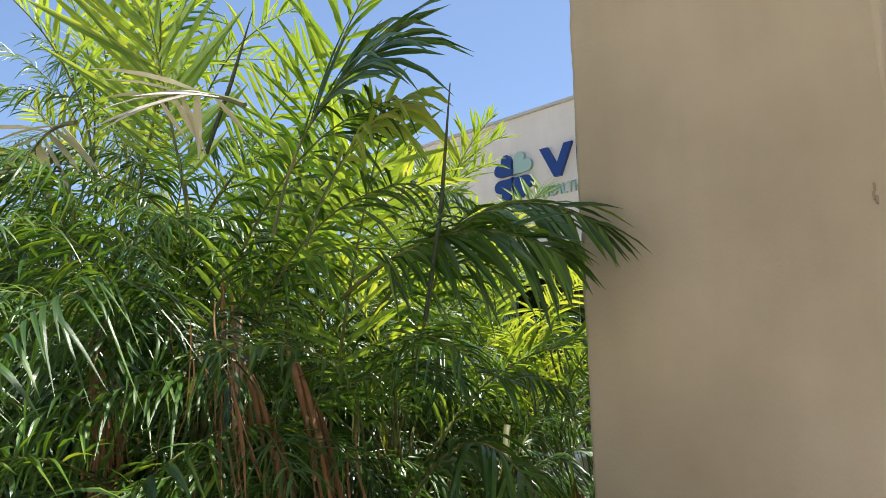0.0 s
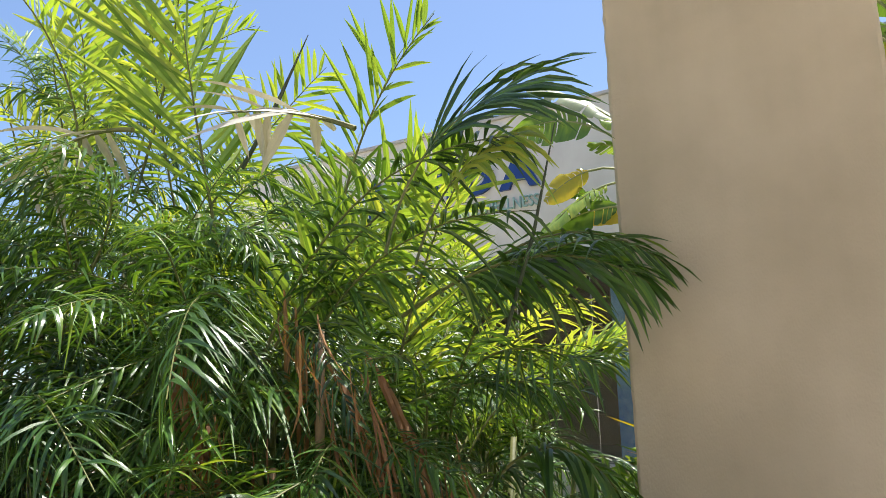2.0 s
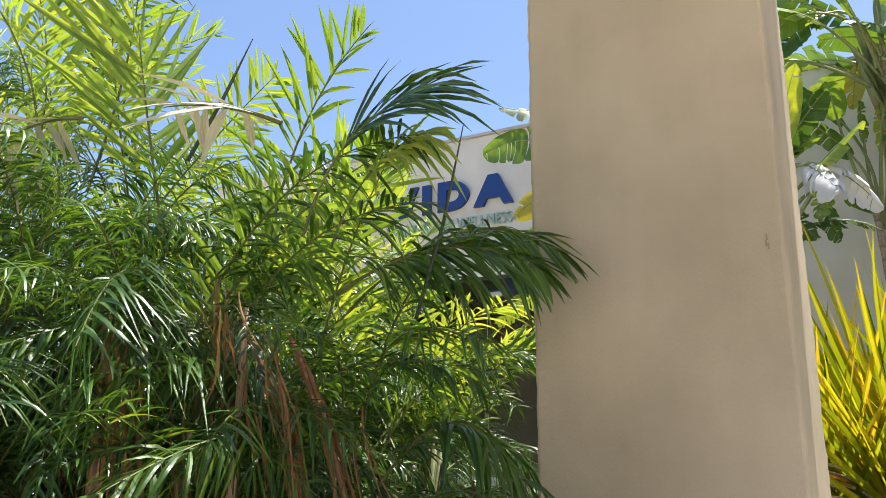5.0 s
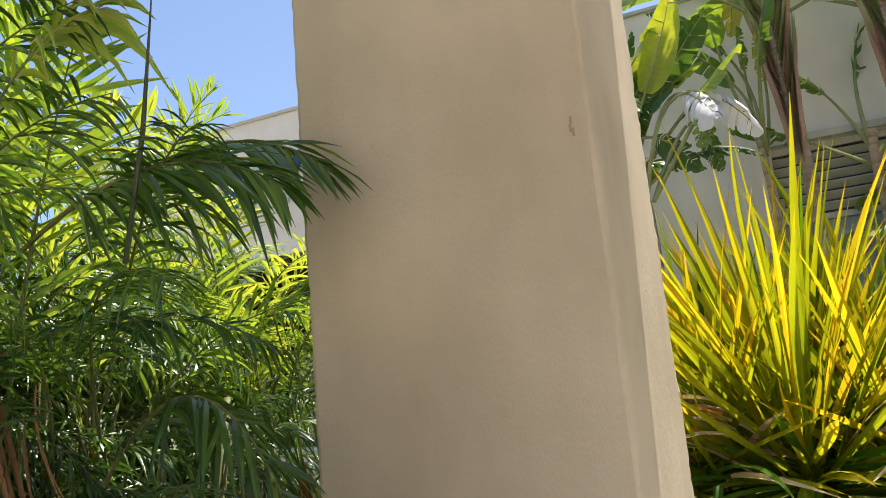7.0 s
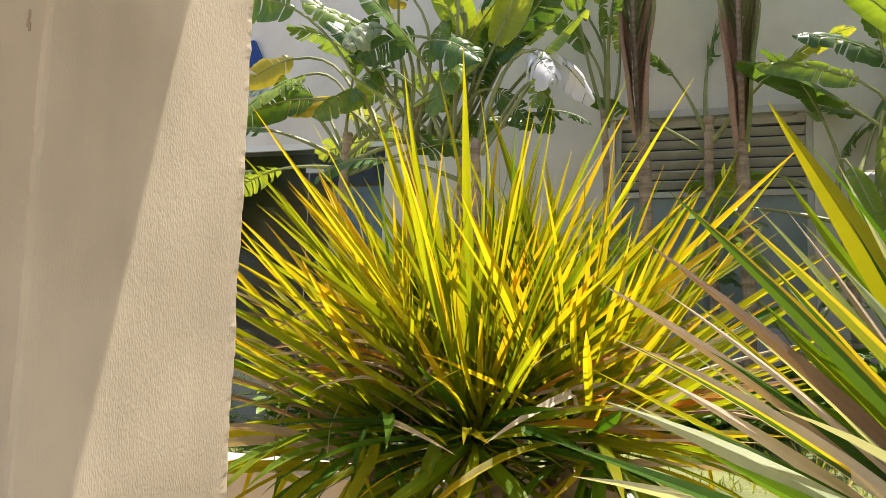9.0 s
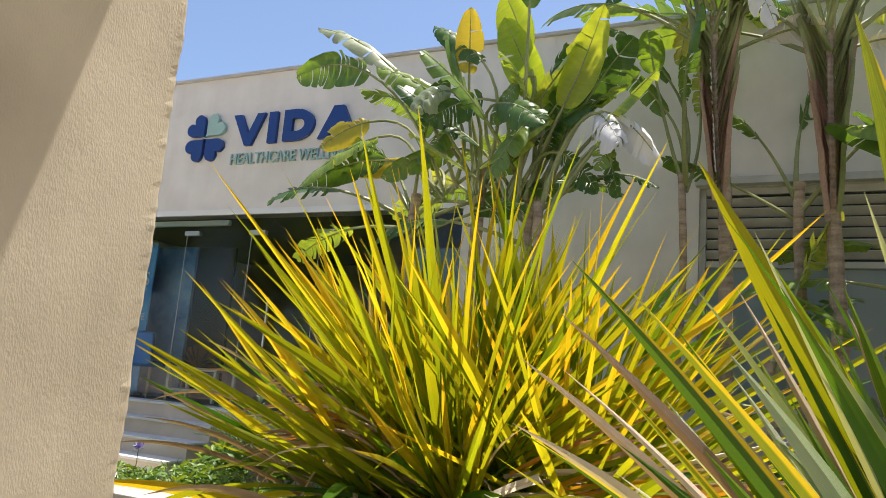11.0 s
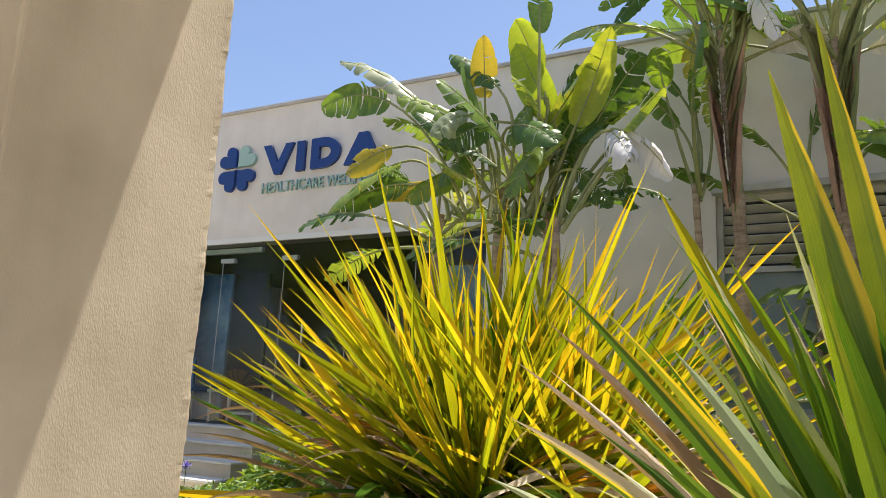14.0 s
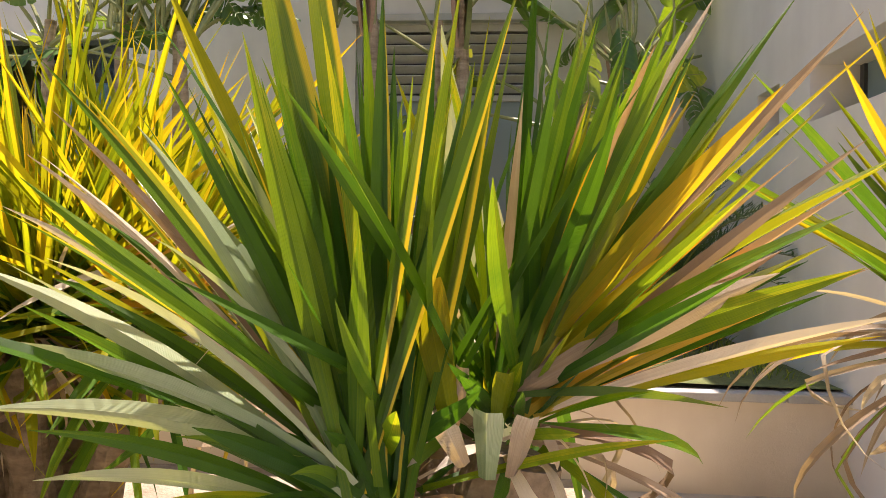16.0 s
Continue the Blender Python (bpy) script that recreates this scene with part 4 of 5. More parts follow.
BLADES_FAN = [(1.17, 1.76, 1.58, 0.042, "G"), (1.19, 1.86, 1.56, 0.048, "G"), (1.21, 1.96, 1.61, 0.049, "G"), (1.29, 1.81, 1.62, 0.049, "G"), (1.38, 1.91, 1.71, 0.040, "V"), (1.50, 1.76, 1.64, 0.033, "V"), (1.63, 1.86, 1.69, 0.035, "V"), (1.30, 1.96, 1.51, 0.044, "G"), (1.18, 1.81, 1.52, 0.040, "G"), (1.29, 1.91, 1.56, 0.049, "G"), (1.37, 1.76, 1.26, 0.038, "G"), (1.21, 1.86, 1.42, 0.041, "G"), (0.54, 1.96, 1.18, 0.060, "P"), (0.65, 1.81, 1.05, 0.064, "P"), (0.59, 1.91, 0.90, 0.069, "P"), (0.83, 1.76, 1.20, 0.050, "P"), (0.94, 1.86, 1.44, 0.053, "P"), (1.04, 1.96, 1.49, 0.045, "P"), (1.01, 1.81, 1.53, 0.031, "G"), (0.78, 1.91, 1.54, 0.040, "V"), (1.09, 1.76, 0.92, 0.039, "G"), (0.72, 1.86, 1.11, 0.044, "G"), (0.99, 1.96, 1.33, 0.052, "P"), (0.99, 1.81, 1.24, 0.041, "P")]
BLADES_SIDE = [(1.71, 1.90, 1.63, 0.034, "G"), (1.75, 2.00, 1.64, 0.036, "G"), (1.79, 2.10, 1.70, 0.039, "G"), (1.82, 1.95, 1.57, 0.037, "G"), (1.85, 2.05, 1.65, 0.037, "G"), (1.91, 1.90, 1.67, 0.033, "G"), (1.92, 2.00, 1.53, 0.042, "G"), (2.03, 2.10, 1.75, 0.033, "D"), (2.13, 1.95, 1.69, 0.034, "G"), (2.29, 2.05, 1.69, 0.035, "D"), (1.87, 1.90, 1.59, 0.055, "O"), (1.96, 2.00, 1.60, 0.046, "V"), (2.03, 2.10, 1.34, 0.089, "Y"), (2.11, 1.95, 1.53, 0.049, "Y"), (2.35, 2.05, 1.40, 0.037, "Y"), (2.09, 1.90, 1.19, 0.067, "D"), (2.13, 2.00, 1.23, 0.045, "O"), (2.01, 2.10, 1.09, 0.067, "O"), (2.02, 1.95, 0.94, 0.036, "V"), (2.19, 2.05, 1.13, 0.042, "D"), (1.94, 1.90, 1.25, 0.049, "Y"), (1.87, 2.00, 1.35, 0.053, "V"), (1.80, 2.10, 1.44, 0.050, "G"), (1.65, 1.95, 1.45, 0.042, "G")]
# P blades have the sheen painted in.
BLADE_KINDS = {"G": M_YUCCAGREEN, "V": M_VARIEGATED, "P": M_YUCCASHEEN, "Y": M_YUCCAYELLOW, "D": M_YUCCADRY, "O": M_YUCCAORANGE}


def add_blade(plant, base, tip, width, mat, arch=0.08, label="", turn=0.0, profile=(0.7, 0.6, 0.66, 0.8, 0.93, 1.0, 0.95, 0.82, 0.6, 0.3, 0.02)):
    """One leaf from its base to its tip, in metres of the place."""
    o = plant.location
    a, c = Vector(base) - o, Vector(tip) - o
    b = (a + c) / 2 + Vector((0, 0, arch))
    bm = bmesh.new()
    uvl = bm.loops.layers.uv.new("UVMap")
    add_strip(bm, uvl, bez(a, b, c, 11), [width / 2 * w for w in profile], Matrix.Rotation(radians(turn), 3, c - a) @ (c - a).cross(Vector((0.15, 1, 0.1))), 0.35 + abs(turn) / 150)
    return part("leaf", bm, mat, plant, label)


yellow_clump = sword_plant((0.0, 3.05, 0.88), [(0, 0, 0.02, 1.02, 220, 0.97, 0, 0, 46), (-0.30, 0.12, 0.0, 0.90, 180, 0.95, -6, 0, 42), (0.34, 0.12, 0.0, 0.98, 150, 0.97, 10, 0, 38), (-0.02, 0.45, 0.0, 1.22, 110, 0.8, 0, 0, 50),
                            (0.02, -0.10, -0.04, 0.68, 120, 0.45, 0, 4, -42, 35), (-0.36, -0.02, -0.06, 0.78, 80, 0.55, -6, 4, -35, 30), (0.40, -0.02, -0.04, 0.74, 80, 0.7, 8, 4, -30, 35)],
            21, "full yellow-green backlit clump of sword leaves on short trunks", dry=0.07)
for base, tip, width, mat, arch in BLADES_Y:
    add_blade(yellow_clump, base, tip, width, mat, arch)
for base, tip, arch in (((-0.59, 2.85, 1.30), (-0.95, 2.85, 1.45), 0.03), ((-0.61, 2.85, 1.30), (-0.98, 2.85, 1.34), 0.05), ((-0.64, 2.85, 1.21), (-1.22, 2.85, 1.20), 0.12), ((-0.27, 2.85, 1.30), (-0.66, 2.85, 1.29), 0.06), ((-0.23, 2.85, 1.31), (-0.65, 2.85, 1.39), 0.05), ((-0.45, 2.85, 1.37), (-0.68, 2.85, 1.29), 0.06)):
    add_blade(yellow_clump, base, tip, 0.012, M_YUCCADRY, arch, "thin curled dry leaf")
rnd = random.Random(78)
for k in range(26):
    a = rnd.uniform(-0.5, 0.6)
    base = (-0.22 + rnd.uniform(-0.06, 0.1), 2.86 + rnd.uniform(-0.05, 0.05), 1.18 + rnd.uniform(-0.08, 0.05))
    reach = rnd.uniform(0.25, 0.48)
    add_blade(yellow_clump, base, (base[0] - reach * math.cos(a), base[1] - 0.1, base[2] + reach * 0.5 * math.sin(a) - 0.02), rnd.uniform(0.010, 0.022), M_YUCCADRY if k % 3 else M_YUCCAORANGE, rnd.uniform(0.04, 0.14), turn=rnd.uniform(-60, 60))
for k in range(30):
    a = rnd.uniform(-0.7, 0.7)
    base = (0.30 + rnd.uniform(-0.1, 0.1), 2.90 + rnd.uniform(-0.05, 0.05), 1.02 + rnd.uniform(-0.06, 0.1))
    reach = rnd.uniform(0.4, 0.75)
    add_blade(yellow_clump, base, (base[0] + reach * math.cos(a), base[1] - 0.05, base[2] + reach * 0.6 * math.sin(a) + 0.08), rnd.uniform(0.012, 0.028), (M_YUCCADRY, M_YUCCAORANGE, M_YUCCAYELLOW)[k % 3], rnd.uniform(0.0, 0.08), turn=rnd.uniform(-60, 60))
bm = bmesh.new()
uvl = bm.loops.layers.uv.new("UVMap")
for k in range(5):
    add_strip(bm, uvl, bez((0, 0, 0), (0.02 * math.cos(k * 1.26), 0.02 * math.sin(k * 1.26), 0.03), (0.004, 0, 0.062), 6), [0.010, 0.018, 0.021, 0.018, 0.012, 0.003], Vector((-math.sin(k * 1.26), math.cos(k * 1.26), 0)), 0.05)
curl = part("leaf", bm, M_YUCCADRY, yellow_clump, "curled dry brown leaf end")
curl.matrix_local = pose(-0.238, 2.94 - 3.05, 1.29 - 0.05, 15, -20, 0)
clump = sword_plant((1.46, 2.02, 0.72), [(-0.08, 0.0, 0, 0.80, 60, 0.06, -12, 0, 5), (0.16, 0.06, 0.08, 0.80, 80, 0.04, 18, 0, -15), (-0.02, 0.25, 0.05, 0.85, 30, 0.3, 0, 0, 40)],
                    14, "large clump of green sword leaves with yellow and dry brown ones", dry=0.3, front=0.35)
for tip, width, mat, arch in BLADES_A:
    add_blade(clump, (1.40, 1.93, 0.72), tip, width, mat, arch)
for k, (x, y, z, width, kind) in enumerate(BLADES_FAN):
    width *= 0.72 if kind == "P" else 1
    add_blade(clump, (1.35 + 0.012 * (k % 5), 1.84 + 0.02 * (k % 3), 0.77 + 0.012 * (k % 4)), (x, y, z), width, BLADE_KINDS[kind], 0.10 if kind == "P" else 0.02, turn=(35, -20, 10, -45)[k % 4])
for k, (x, y, z, width, kind) in enumerate(BLADES_SIDE):
    add_blade(clump, (1.58 + 0.016 * (k % 6), 1.98 + 0.02 * (k % 3), 0.91 + 0.012 * (k % 4)), (x, y, z), width, BLADE_KINDS[kind], 0.03, turn=(-30, 15, 45, -10)[k % 4])
rnd = random.Random(77)
for k in range(34):
    x = 1.00 + 0.62 * k / 33
    tip = (x + rnd.uniform(-0.02, 0.02), rnd.uniform(1.90, 2.12), 1.30 + 0.42 * math.sin((x - 0.85) * 2.2) + rnd.uniform(-0.25, 0.05))
    add_blade(clump, (1.34 + 0.003 * k, 1.86 + 0.02 * (k % 4), 0.76), tip, rnd.uniform(0.026, 0.042), M_VARIEGATED if k % 7 == 3 else M_YUCCAGREEN, 0.02, turn=rnd.uniform(-60, 60))
for k in range(44):
    e = radians(88 - 80 * (k / 43) ** 1.3)
    reach = rnd.uniform(0.50, 0.86)
    tip = (1.62 + reach * math.cos(e), rnd.uniform(1.95, 2.25), 0.93 + reach * math.sin(e))
    mat = M_YUCCAGREEN if k < 18 and k % 5 else rnd.choice((M_VARIEGATED, M_YUCCAYELLOW, M_YUCCADRY, M_YUCCAORANGE, M_YUCCAYELLOW) if k < 30 else (M_YUCCADRY, M_YUCCAORANGE, M_YUCCADRY, M_YUCCAYELLOW))
    add_blade(clump, (1.59 + 0.002 * k, 2.0 + 0.02 * (k % 4), 0.90), tip, rnd.uniform(0.020, 0.036), mat, 0.03, turn=rnd.uniform(-60, 60))
for k in range(26):
    a = radians(28 + 50 * k / 25)
    reach = rnd.uniform(0.75, 1.0)
    tip = (1.36 - reach * math.cos(a), rnd.uniform(1.98, 2.30), 0.76 + reach * math.sin(a))
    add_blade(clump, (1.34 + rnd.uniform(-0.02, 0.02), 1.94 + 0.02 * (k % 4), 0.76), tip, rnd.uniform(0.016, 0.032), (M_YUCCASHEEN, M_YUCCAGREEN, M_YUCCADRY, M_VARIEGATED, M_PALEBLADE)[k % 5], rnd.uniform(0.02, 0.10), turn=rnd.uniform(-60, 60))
for k in range(22):
    tip = (0.72 + 0.045 * k + rnd.uniform(-0.05, 0.05), rnd.uniform(1.75, 2.1), 0.60 + rnd.uniform(-0.08, 0.30))
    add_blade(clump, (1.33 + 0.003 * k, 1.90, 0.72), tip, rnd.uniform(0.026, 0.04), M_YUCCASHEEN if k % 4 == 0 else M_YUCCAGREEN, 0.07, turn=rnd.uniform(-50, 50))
BLUNT = (0.55, 0.6, 0.66, 0.72, 0.78, 0.84, 0.9, 0.95, 1.0, 0.98, 0.9)
for base, tip, width, mat, turn in (((1.51, 1.90, 0.93), (1.46, 1.90, 1.165), 0.075, M_YUCCAYELLOW, 10), ((1.52, 1.92, 0.90), (1.53, 1.90, 1.01), 0.035, M_YUCCADRY, -30), ((1.60, 1.92, 0.88), (1.62, 1.90, 1.00), 0.045, M_YUCCAYELLOW, 40),
                                    ((1.54, 1.93, 0.82), (1.50, 1.90, 0.91), 0.05, M_YUCCADRY, 20), ((1.58, 1.92, 0.80), (1.58, 1.89, 0.93), 0.06, M_YUCCASHEEN, -10), ((1.63, 1.93, 0.80), (1.66, 1.90, 0.92), 0.05, M_YUCCADRY, 30)):
    add_blade(clump, base, tip, width, mat, 0.0, "blunt cut leaf stub", turn, BLUNT)
sword_plant((2.95, 2.75, 0.92), [(0, 0, 0, 0.85, 120, 0.45, 0, 0, -40)], 13, "drooping rosette of yellow-green sword leaves by the low wall", dry=0.35)
agave = thing("broad_leaf_plant", (1.62, 2.98, 0.05), "small plant with broad pale grey-green upright leaves", "plant")
for tip, width, turn in (((1.40, 2.91, 1.92), 0.17, 0), ((1.57, 2.93, 1.42), 0.22, 10), ((1.69, 2.96, 1.52), 0.12, -30), ((1.50, 3.05, 1.50), 0.14, 20)):
    add_blade(agave, (1.62, 2.98, 0.06), tip, width, M_PALEBLADE, 0.02, turn=turn)

# ---------------------------------------------------------------- paddle-leaved trees


def paddle_mesh(L, W, petiole, bend, seed, mat, tears=0.35):
    """A paddle leaf on its stalk, along +y, torn into strips from the midrib."""
    rnd = random.Random(seed)
    bm = bmesh.new()
    uvl = bm.loops.layers.uv.new("UVMap")
    n, pts, p, ang = 22, [], Vector((0, 0, 0)), 0.0
    total = petiole + L
    for i in range(n):
        pts.append(p.copy())
        ang += bend / n * (0.2 + 1.6 * (i / n) ** 1.5)
        p = p + Vector((0.01 * math.sin(i * 0.7 + seed), math.cos(ang), -math.sin(ang))) * (total / (n - 1))
    add_tube(bm, pts, [0.022 * (1 - 0.85 * i / (n - 1)) for i in range(n)], 6)
    for f in bm.faces:
        f.material_index = 1
    first = int(n * petiole / total)
    lobes = 18
    def at(t):
        q = first + t * (n - 1 - first)
        i = min(int(q), n - 2)
        return pts[i].lerp(pts[i + 1], q - i)
    for side in (-1, 1):
        hang, torn = rnd.uniform(0.1, 0.35), False
        prev = None
        for k in range(lobes):
            t0, t1 = k / lobes, (k + 1) / lobes
            if prev is None or rnd.random() < tears:
                hang = rnd.uniform(0.05, 0.75)
                prev = None
            half = lambda t: W / 2 * math.sin(math.pi * min(1, 0.05 + 0.92 * t)) ** 0.6
            a, b = at(t0), at(t1)
            d = (at(min(t1 + 0.02, 1)) - at(max(t0 - 0.02, 0))).normalized()
            def row(base, t):
                out = []
                for m in range(4):
                    f = m / 3 * half(t)
                    out.append(base + Vector((side, 0, 0)) * f * math.cos(hang * m / 3) + d * f * 0.30 + Vector((0, 0, 1)) * (0.10 * f - math.sin(hang * 1.2) * f * m / 3))
                return out
            gap = rnd.uniform(0.0, 0.35) / lobes if rnd.random() < tears else 0
            r0 = prev if prev else [bm.verts.new(v) for v in row(a, t0)]
            r1 = [bm.verts.new(v) for v in row(at(t1 - gap), t1)]
            for m in range(3):
                f = bm.faces.new((r0[m], r0[m + 1], r1[m + 1], r1[m]))
                f.smooth = True
                for lp, uv in zip(f.loops, ((t0, m / 3), (t0, (m + 1) / 3), (t1, (m + 1) / 3), (t1, m / 3))):
                    lp[uvl].uv = uv
            prev = None if gap else r1
    me = bpy.data.meshes.new("leaf")
    bm.to_mesh(me)
    bm.free()
    me.materials.append(mat)
    me.materials.append(M_PETIOLE)
    return me


PADDLES = [paddle_mesh(0.85, 0.36, 0.8, 0.4 + 0.30 * k, 200 + k, M_BANANA, 0.06 + 0.06 * k) for k in range(6)]
PADDLES_SMALL = [paddle_mesh(0.66, 0.28, 0.70, 0.15 + 0.30 * k, 220 + k, M_BANANA, 0.08 + 0.10 * k) for k in range(6)]
PADDLES_YELLOW = [paddle_mesh(0.72, 0.34, 0.7, 0.4 + 0.30 * k, 260 + k, M_BANANAYELLOW, 0.25 + 0.07 * k) for k in range(4)]
PADDLES_DRY = [paddle_mesh(0.5, 0.26, 0.4, 1.7 + 0.3 * k, 240 + k, M_BANANADRY, 0.4) for k in range(2)]


def paddle_tree(place, top, leaves, seed, label, thick=0.09, small=False, fan=0.0, spread=60, dead=1, sheaths=0, droop=0, lean=0.0, yellow=False):
    """A stem with stalk bases, and a crown of paddle leaves; fan: the compass way of a flat crown."""
    rnd = random.Random(seed)
    x, y = place
    z = ground_height(x, y)
    tree = thing("paddle_leaf_tree", (x, y, z - 0.03), label, "tree", "paddle-leaved trees in front of the facade")
    h = top - z
    bm = bmesh.new()
    n = 22
    add_tube(bm, [(0.02 * math.sin(i * 0.35 + seed) + lean * i / n, 0.02 * math.cos(i * 0.5), h * i / (n - 1)) for i in range(n)], [thick * (0.82 + 0.10 * (i % 2)) * (1 if i < 0.65 * n or not sheaths else 1.0 - 1.6 * (i / n - 0.65)) for i in range(n)], 12)
    part("trunk", bm, M_TRUNK, tree, "brown ringed fibrous trunk")
    for k in range(sheaths):
        side = -1 if k % 2 else 1
        t = 0.68 + 0.34 * k / sheaths
        bm = bmesh.new()
        uvl = bm.loops.layers.uv.new("UVMap")
        a = rnd.uniform(-0.6, 0.6)
        base = Vector((side * thick * 0.3 + lean * t, rnd.uniform(-0.10, -0.02), h * t - 0.35))
        tip = base + Vector((side * (0.05 + 0.75 * (t - 0.68)) * rnd.uniform(0.7, 1.1), rnd.uniform(-0.06, 0.05), rnd.uniform(0.6, 0.95)))
        add_strip(bm, uvl, bez(base, (base + tip) / 2 + Vector((side * 0.02, -0.05, 0)), tip, 6), [0.035, 0.045, 0.042, 0.032, 0.020, 0.004], Vector((0.5, side * 0.9, 0)), 0.5)
        part("leaf_sheath", bm, M_SHEATH if k < sheaths * 0.6 and k % 4 else M_PETIOLE, tree, "split leaf sheath", smooth=False)
    for k in range(leaves + dead):
        az = fan + (180 if k % 2 else 0) + rnd.uniform(-spread, spread) * 0.7
        t = k / max(1, leaves - 1)
        elev = 88 - ((42 if sheaths else 58) + droop) * t + rnd.uniform(-10, 10)
        pool = PADDLES_SMALL if small else PADDLES
        if yellow and k % 2:
            pool = PADDLES_YELLOW
        if k >= leaves:
            pool, elev = PADDLES_DRY, rnd.uniform(25, 45)
        ob = new("leaf", rnd.choice(pool))
        ob.parent = tree
        if pool is PADDLES_DRY:
            tagged(ob, "dead grey-white hanging leaf")
        s = rnd.uniform(0.8, 1.15)
        ob.matrix_local = pose(lean + rnd.uniform(-0.04, 0.04), rnd.uniform(-0.04, 0.04), h - 0.1 - 0.25 * t, 0, 0, az - 90) @ pose(0, 0, 0, elev, rnd.uniform(-50, 50), 0) @ Matrix.Diagonal((s, s, s, 1))
    return tree


LEAVES_TORN = [(-1.59, 2.97, -2.22, 4.02, -3.13, 4.57, 0.27, 40, 0.10, "P"), (-1.70, 2.93, -2.45, 4.00, -3.32, 4.09, 0.34, -30, 0.16, "G"), (-1.64, 2.92, -1.70, 3.67, -2.36, 4.03, 0.31, 20, 0.10, "G"), (-1.81, 2.93, -2.64, 3.71, -3.04, 3.42, 0.24, -20, 0.10, "Y"), (-1.75, 2.88, -2.02, 3.28, -2.73, 3.17, 0.23, 0, 0.08, "Y"), (-1.86, 2.88, -2.40, 3.48, -3.10, 2.86, 0.27, 30, 0.12, "G"), (-1.70, 2.88, -2.32, 3.26, -3.10, 3.01, 0.29, -20, 0.12, "G"), (-1.43, 2.91, -1.60, 3.73, -1.83, 3.50, 0.28, -10, 0.20, "P"), (-1.48, 2.87, -1.66, 3.57, -1.88, 3.13, 0.30, 15, 0.10, "G"), (-1.42, 2.81, -1.67, 3.35, -2.23, 3.03, 0.25, -40, 0.10, "G")]
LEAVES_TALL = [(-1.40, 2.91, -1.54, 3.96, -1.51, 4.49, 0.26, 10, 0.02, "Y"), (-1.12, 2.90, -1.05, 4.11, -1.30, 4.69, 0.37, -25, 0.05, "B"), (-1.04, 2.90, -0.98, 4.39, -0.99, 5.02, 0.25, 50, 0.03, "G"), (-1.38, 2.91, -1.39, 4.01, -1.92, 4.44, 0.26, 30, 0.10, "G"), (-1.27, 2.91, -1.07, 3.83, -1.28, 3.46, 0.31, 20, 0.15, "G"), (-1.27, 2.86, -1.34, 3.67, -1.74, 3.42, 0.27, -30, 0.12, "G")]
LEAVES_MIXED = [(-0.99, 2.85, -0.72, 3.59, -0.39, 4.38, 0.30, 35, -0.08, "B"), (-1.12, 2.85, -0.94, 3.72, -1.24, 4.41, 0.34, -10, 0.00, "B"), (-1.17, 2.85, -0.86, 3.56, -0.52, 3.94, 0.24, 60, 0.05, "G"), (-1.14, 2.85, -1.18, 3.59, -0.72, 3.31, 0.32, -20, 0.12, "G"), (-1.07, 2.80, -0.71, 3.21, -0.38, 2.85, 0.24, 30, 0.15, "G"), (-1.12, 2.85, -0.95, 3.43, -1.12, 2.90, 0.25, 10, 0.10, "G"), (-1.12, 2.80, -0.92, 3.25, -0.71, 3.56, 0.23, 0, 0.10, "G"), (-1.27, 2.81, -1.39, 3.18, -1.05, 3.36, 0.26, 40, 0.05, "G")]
LEAVES_DEAD = [(-0.79, 2.70, -0.42, 3.50, -0.18, 3.16, 0.36, 0, 0.10, "D"), (-0.79, 2.70, -0.28, 3.46, 0.10, 3.02, 0.26, 30, 0.12, "D"), (-0.75, 2.65, -0.25, 3.28, -0.35, 2.98, 0.18, -20, 0.05, "G"), (-0.75, 2.65, -0.32, 3.18, -0.22, 2.81, 0.19, 40, 0.06, "G")]
LEAVES_SLIM = [(0.08, 3.17, -0.06, 3.82, -0.63, 4.27, 0.22, -40, 0.16, "G"), (0.08, 3.17, -0.14, 4.11, -0.19, 4.45, 0.23, 10, 0.00, "B"), (0.08, 3.17, -0.09, 4.22, -0.72, 4.73, 0.18, 20, 0.20, "G"), (0.08, 3.17, 0.05, 4.01, 0.05, 4.34, 0.19, 60, 0.00, "G"), (0.11, 3.12, 0.20, 3.82, 0.20, 4.28, 0.17, 20, 0.00, "G")]
LEAVES_CROWN = [(0.22, 4.63, 0.02, 5.22, -1.27, 5.57, 0.32, -30, 0.22, "G"), (0.22, 4.63, -0.10, 5.21, -0.63, 4.83, 0.31, 20, 0.20, "G"), (0.27, 4.74, -0.20, 5.20, -0.72, 4.95, 0.24, -20, 0.20, "G"), (0.32, 4.73, 0.44, 5.65, 0.74, 6.01, 0.34, 20, 0.00, "G"), (0.27, 4.74, 0.11, 5.89, -0.32, 6.51, 0.37, -20, 0.00, "G"), (0.42, 4.71, 0.86, 5.25, 1.19, 4.67, 0.27, 20, 0.20, "G"), (0.41, 4.55, 0.58, 4.93, 0.80, 4.43, 0.28, 0, 0.15, "D"), (0.41, 4.66, 0.69, 5.40, 0.26, 5.37, 0.29, 10, 0.20, "G"), (0.22, 4.63, 0.08, 4.80, -0.01, 4.34, 0.20, 0, 0.10, "Y"), (0.22, 4.63, -0.37, 5.76, -0.75, 5.15, 0.32, 10, 0.20, "G")]
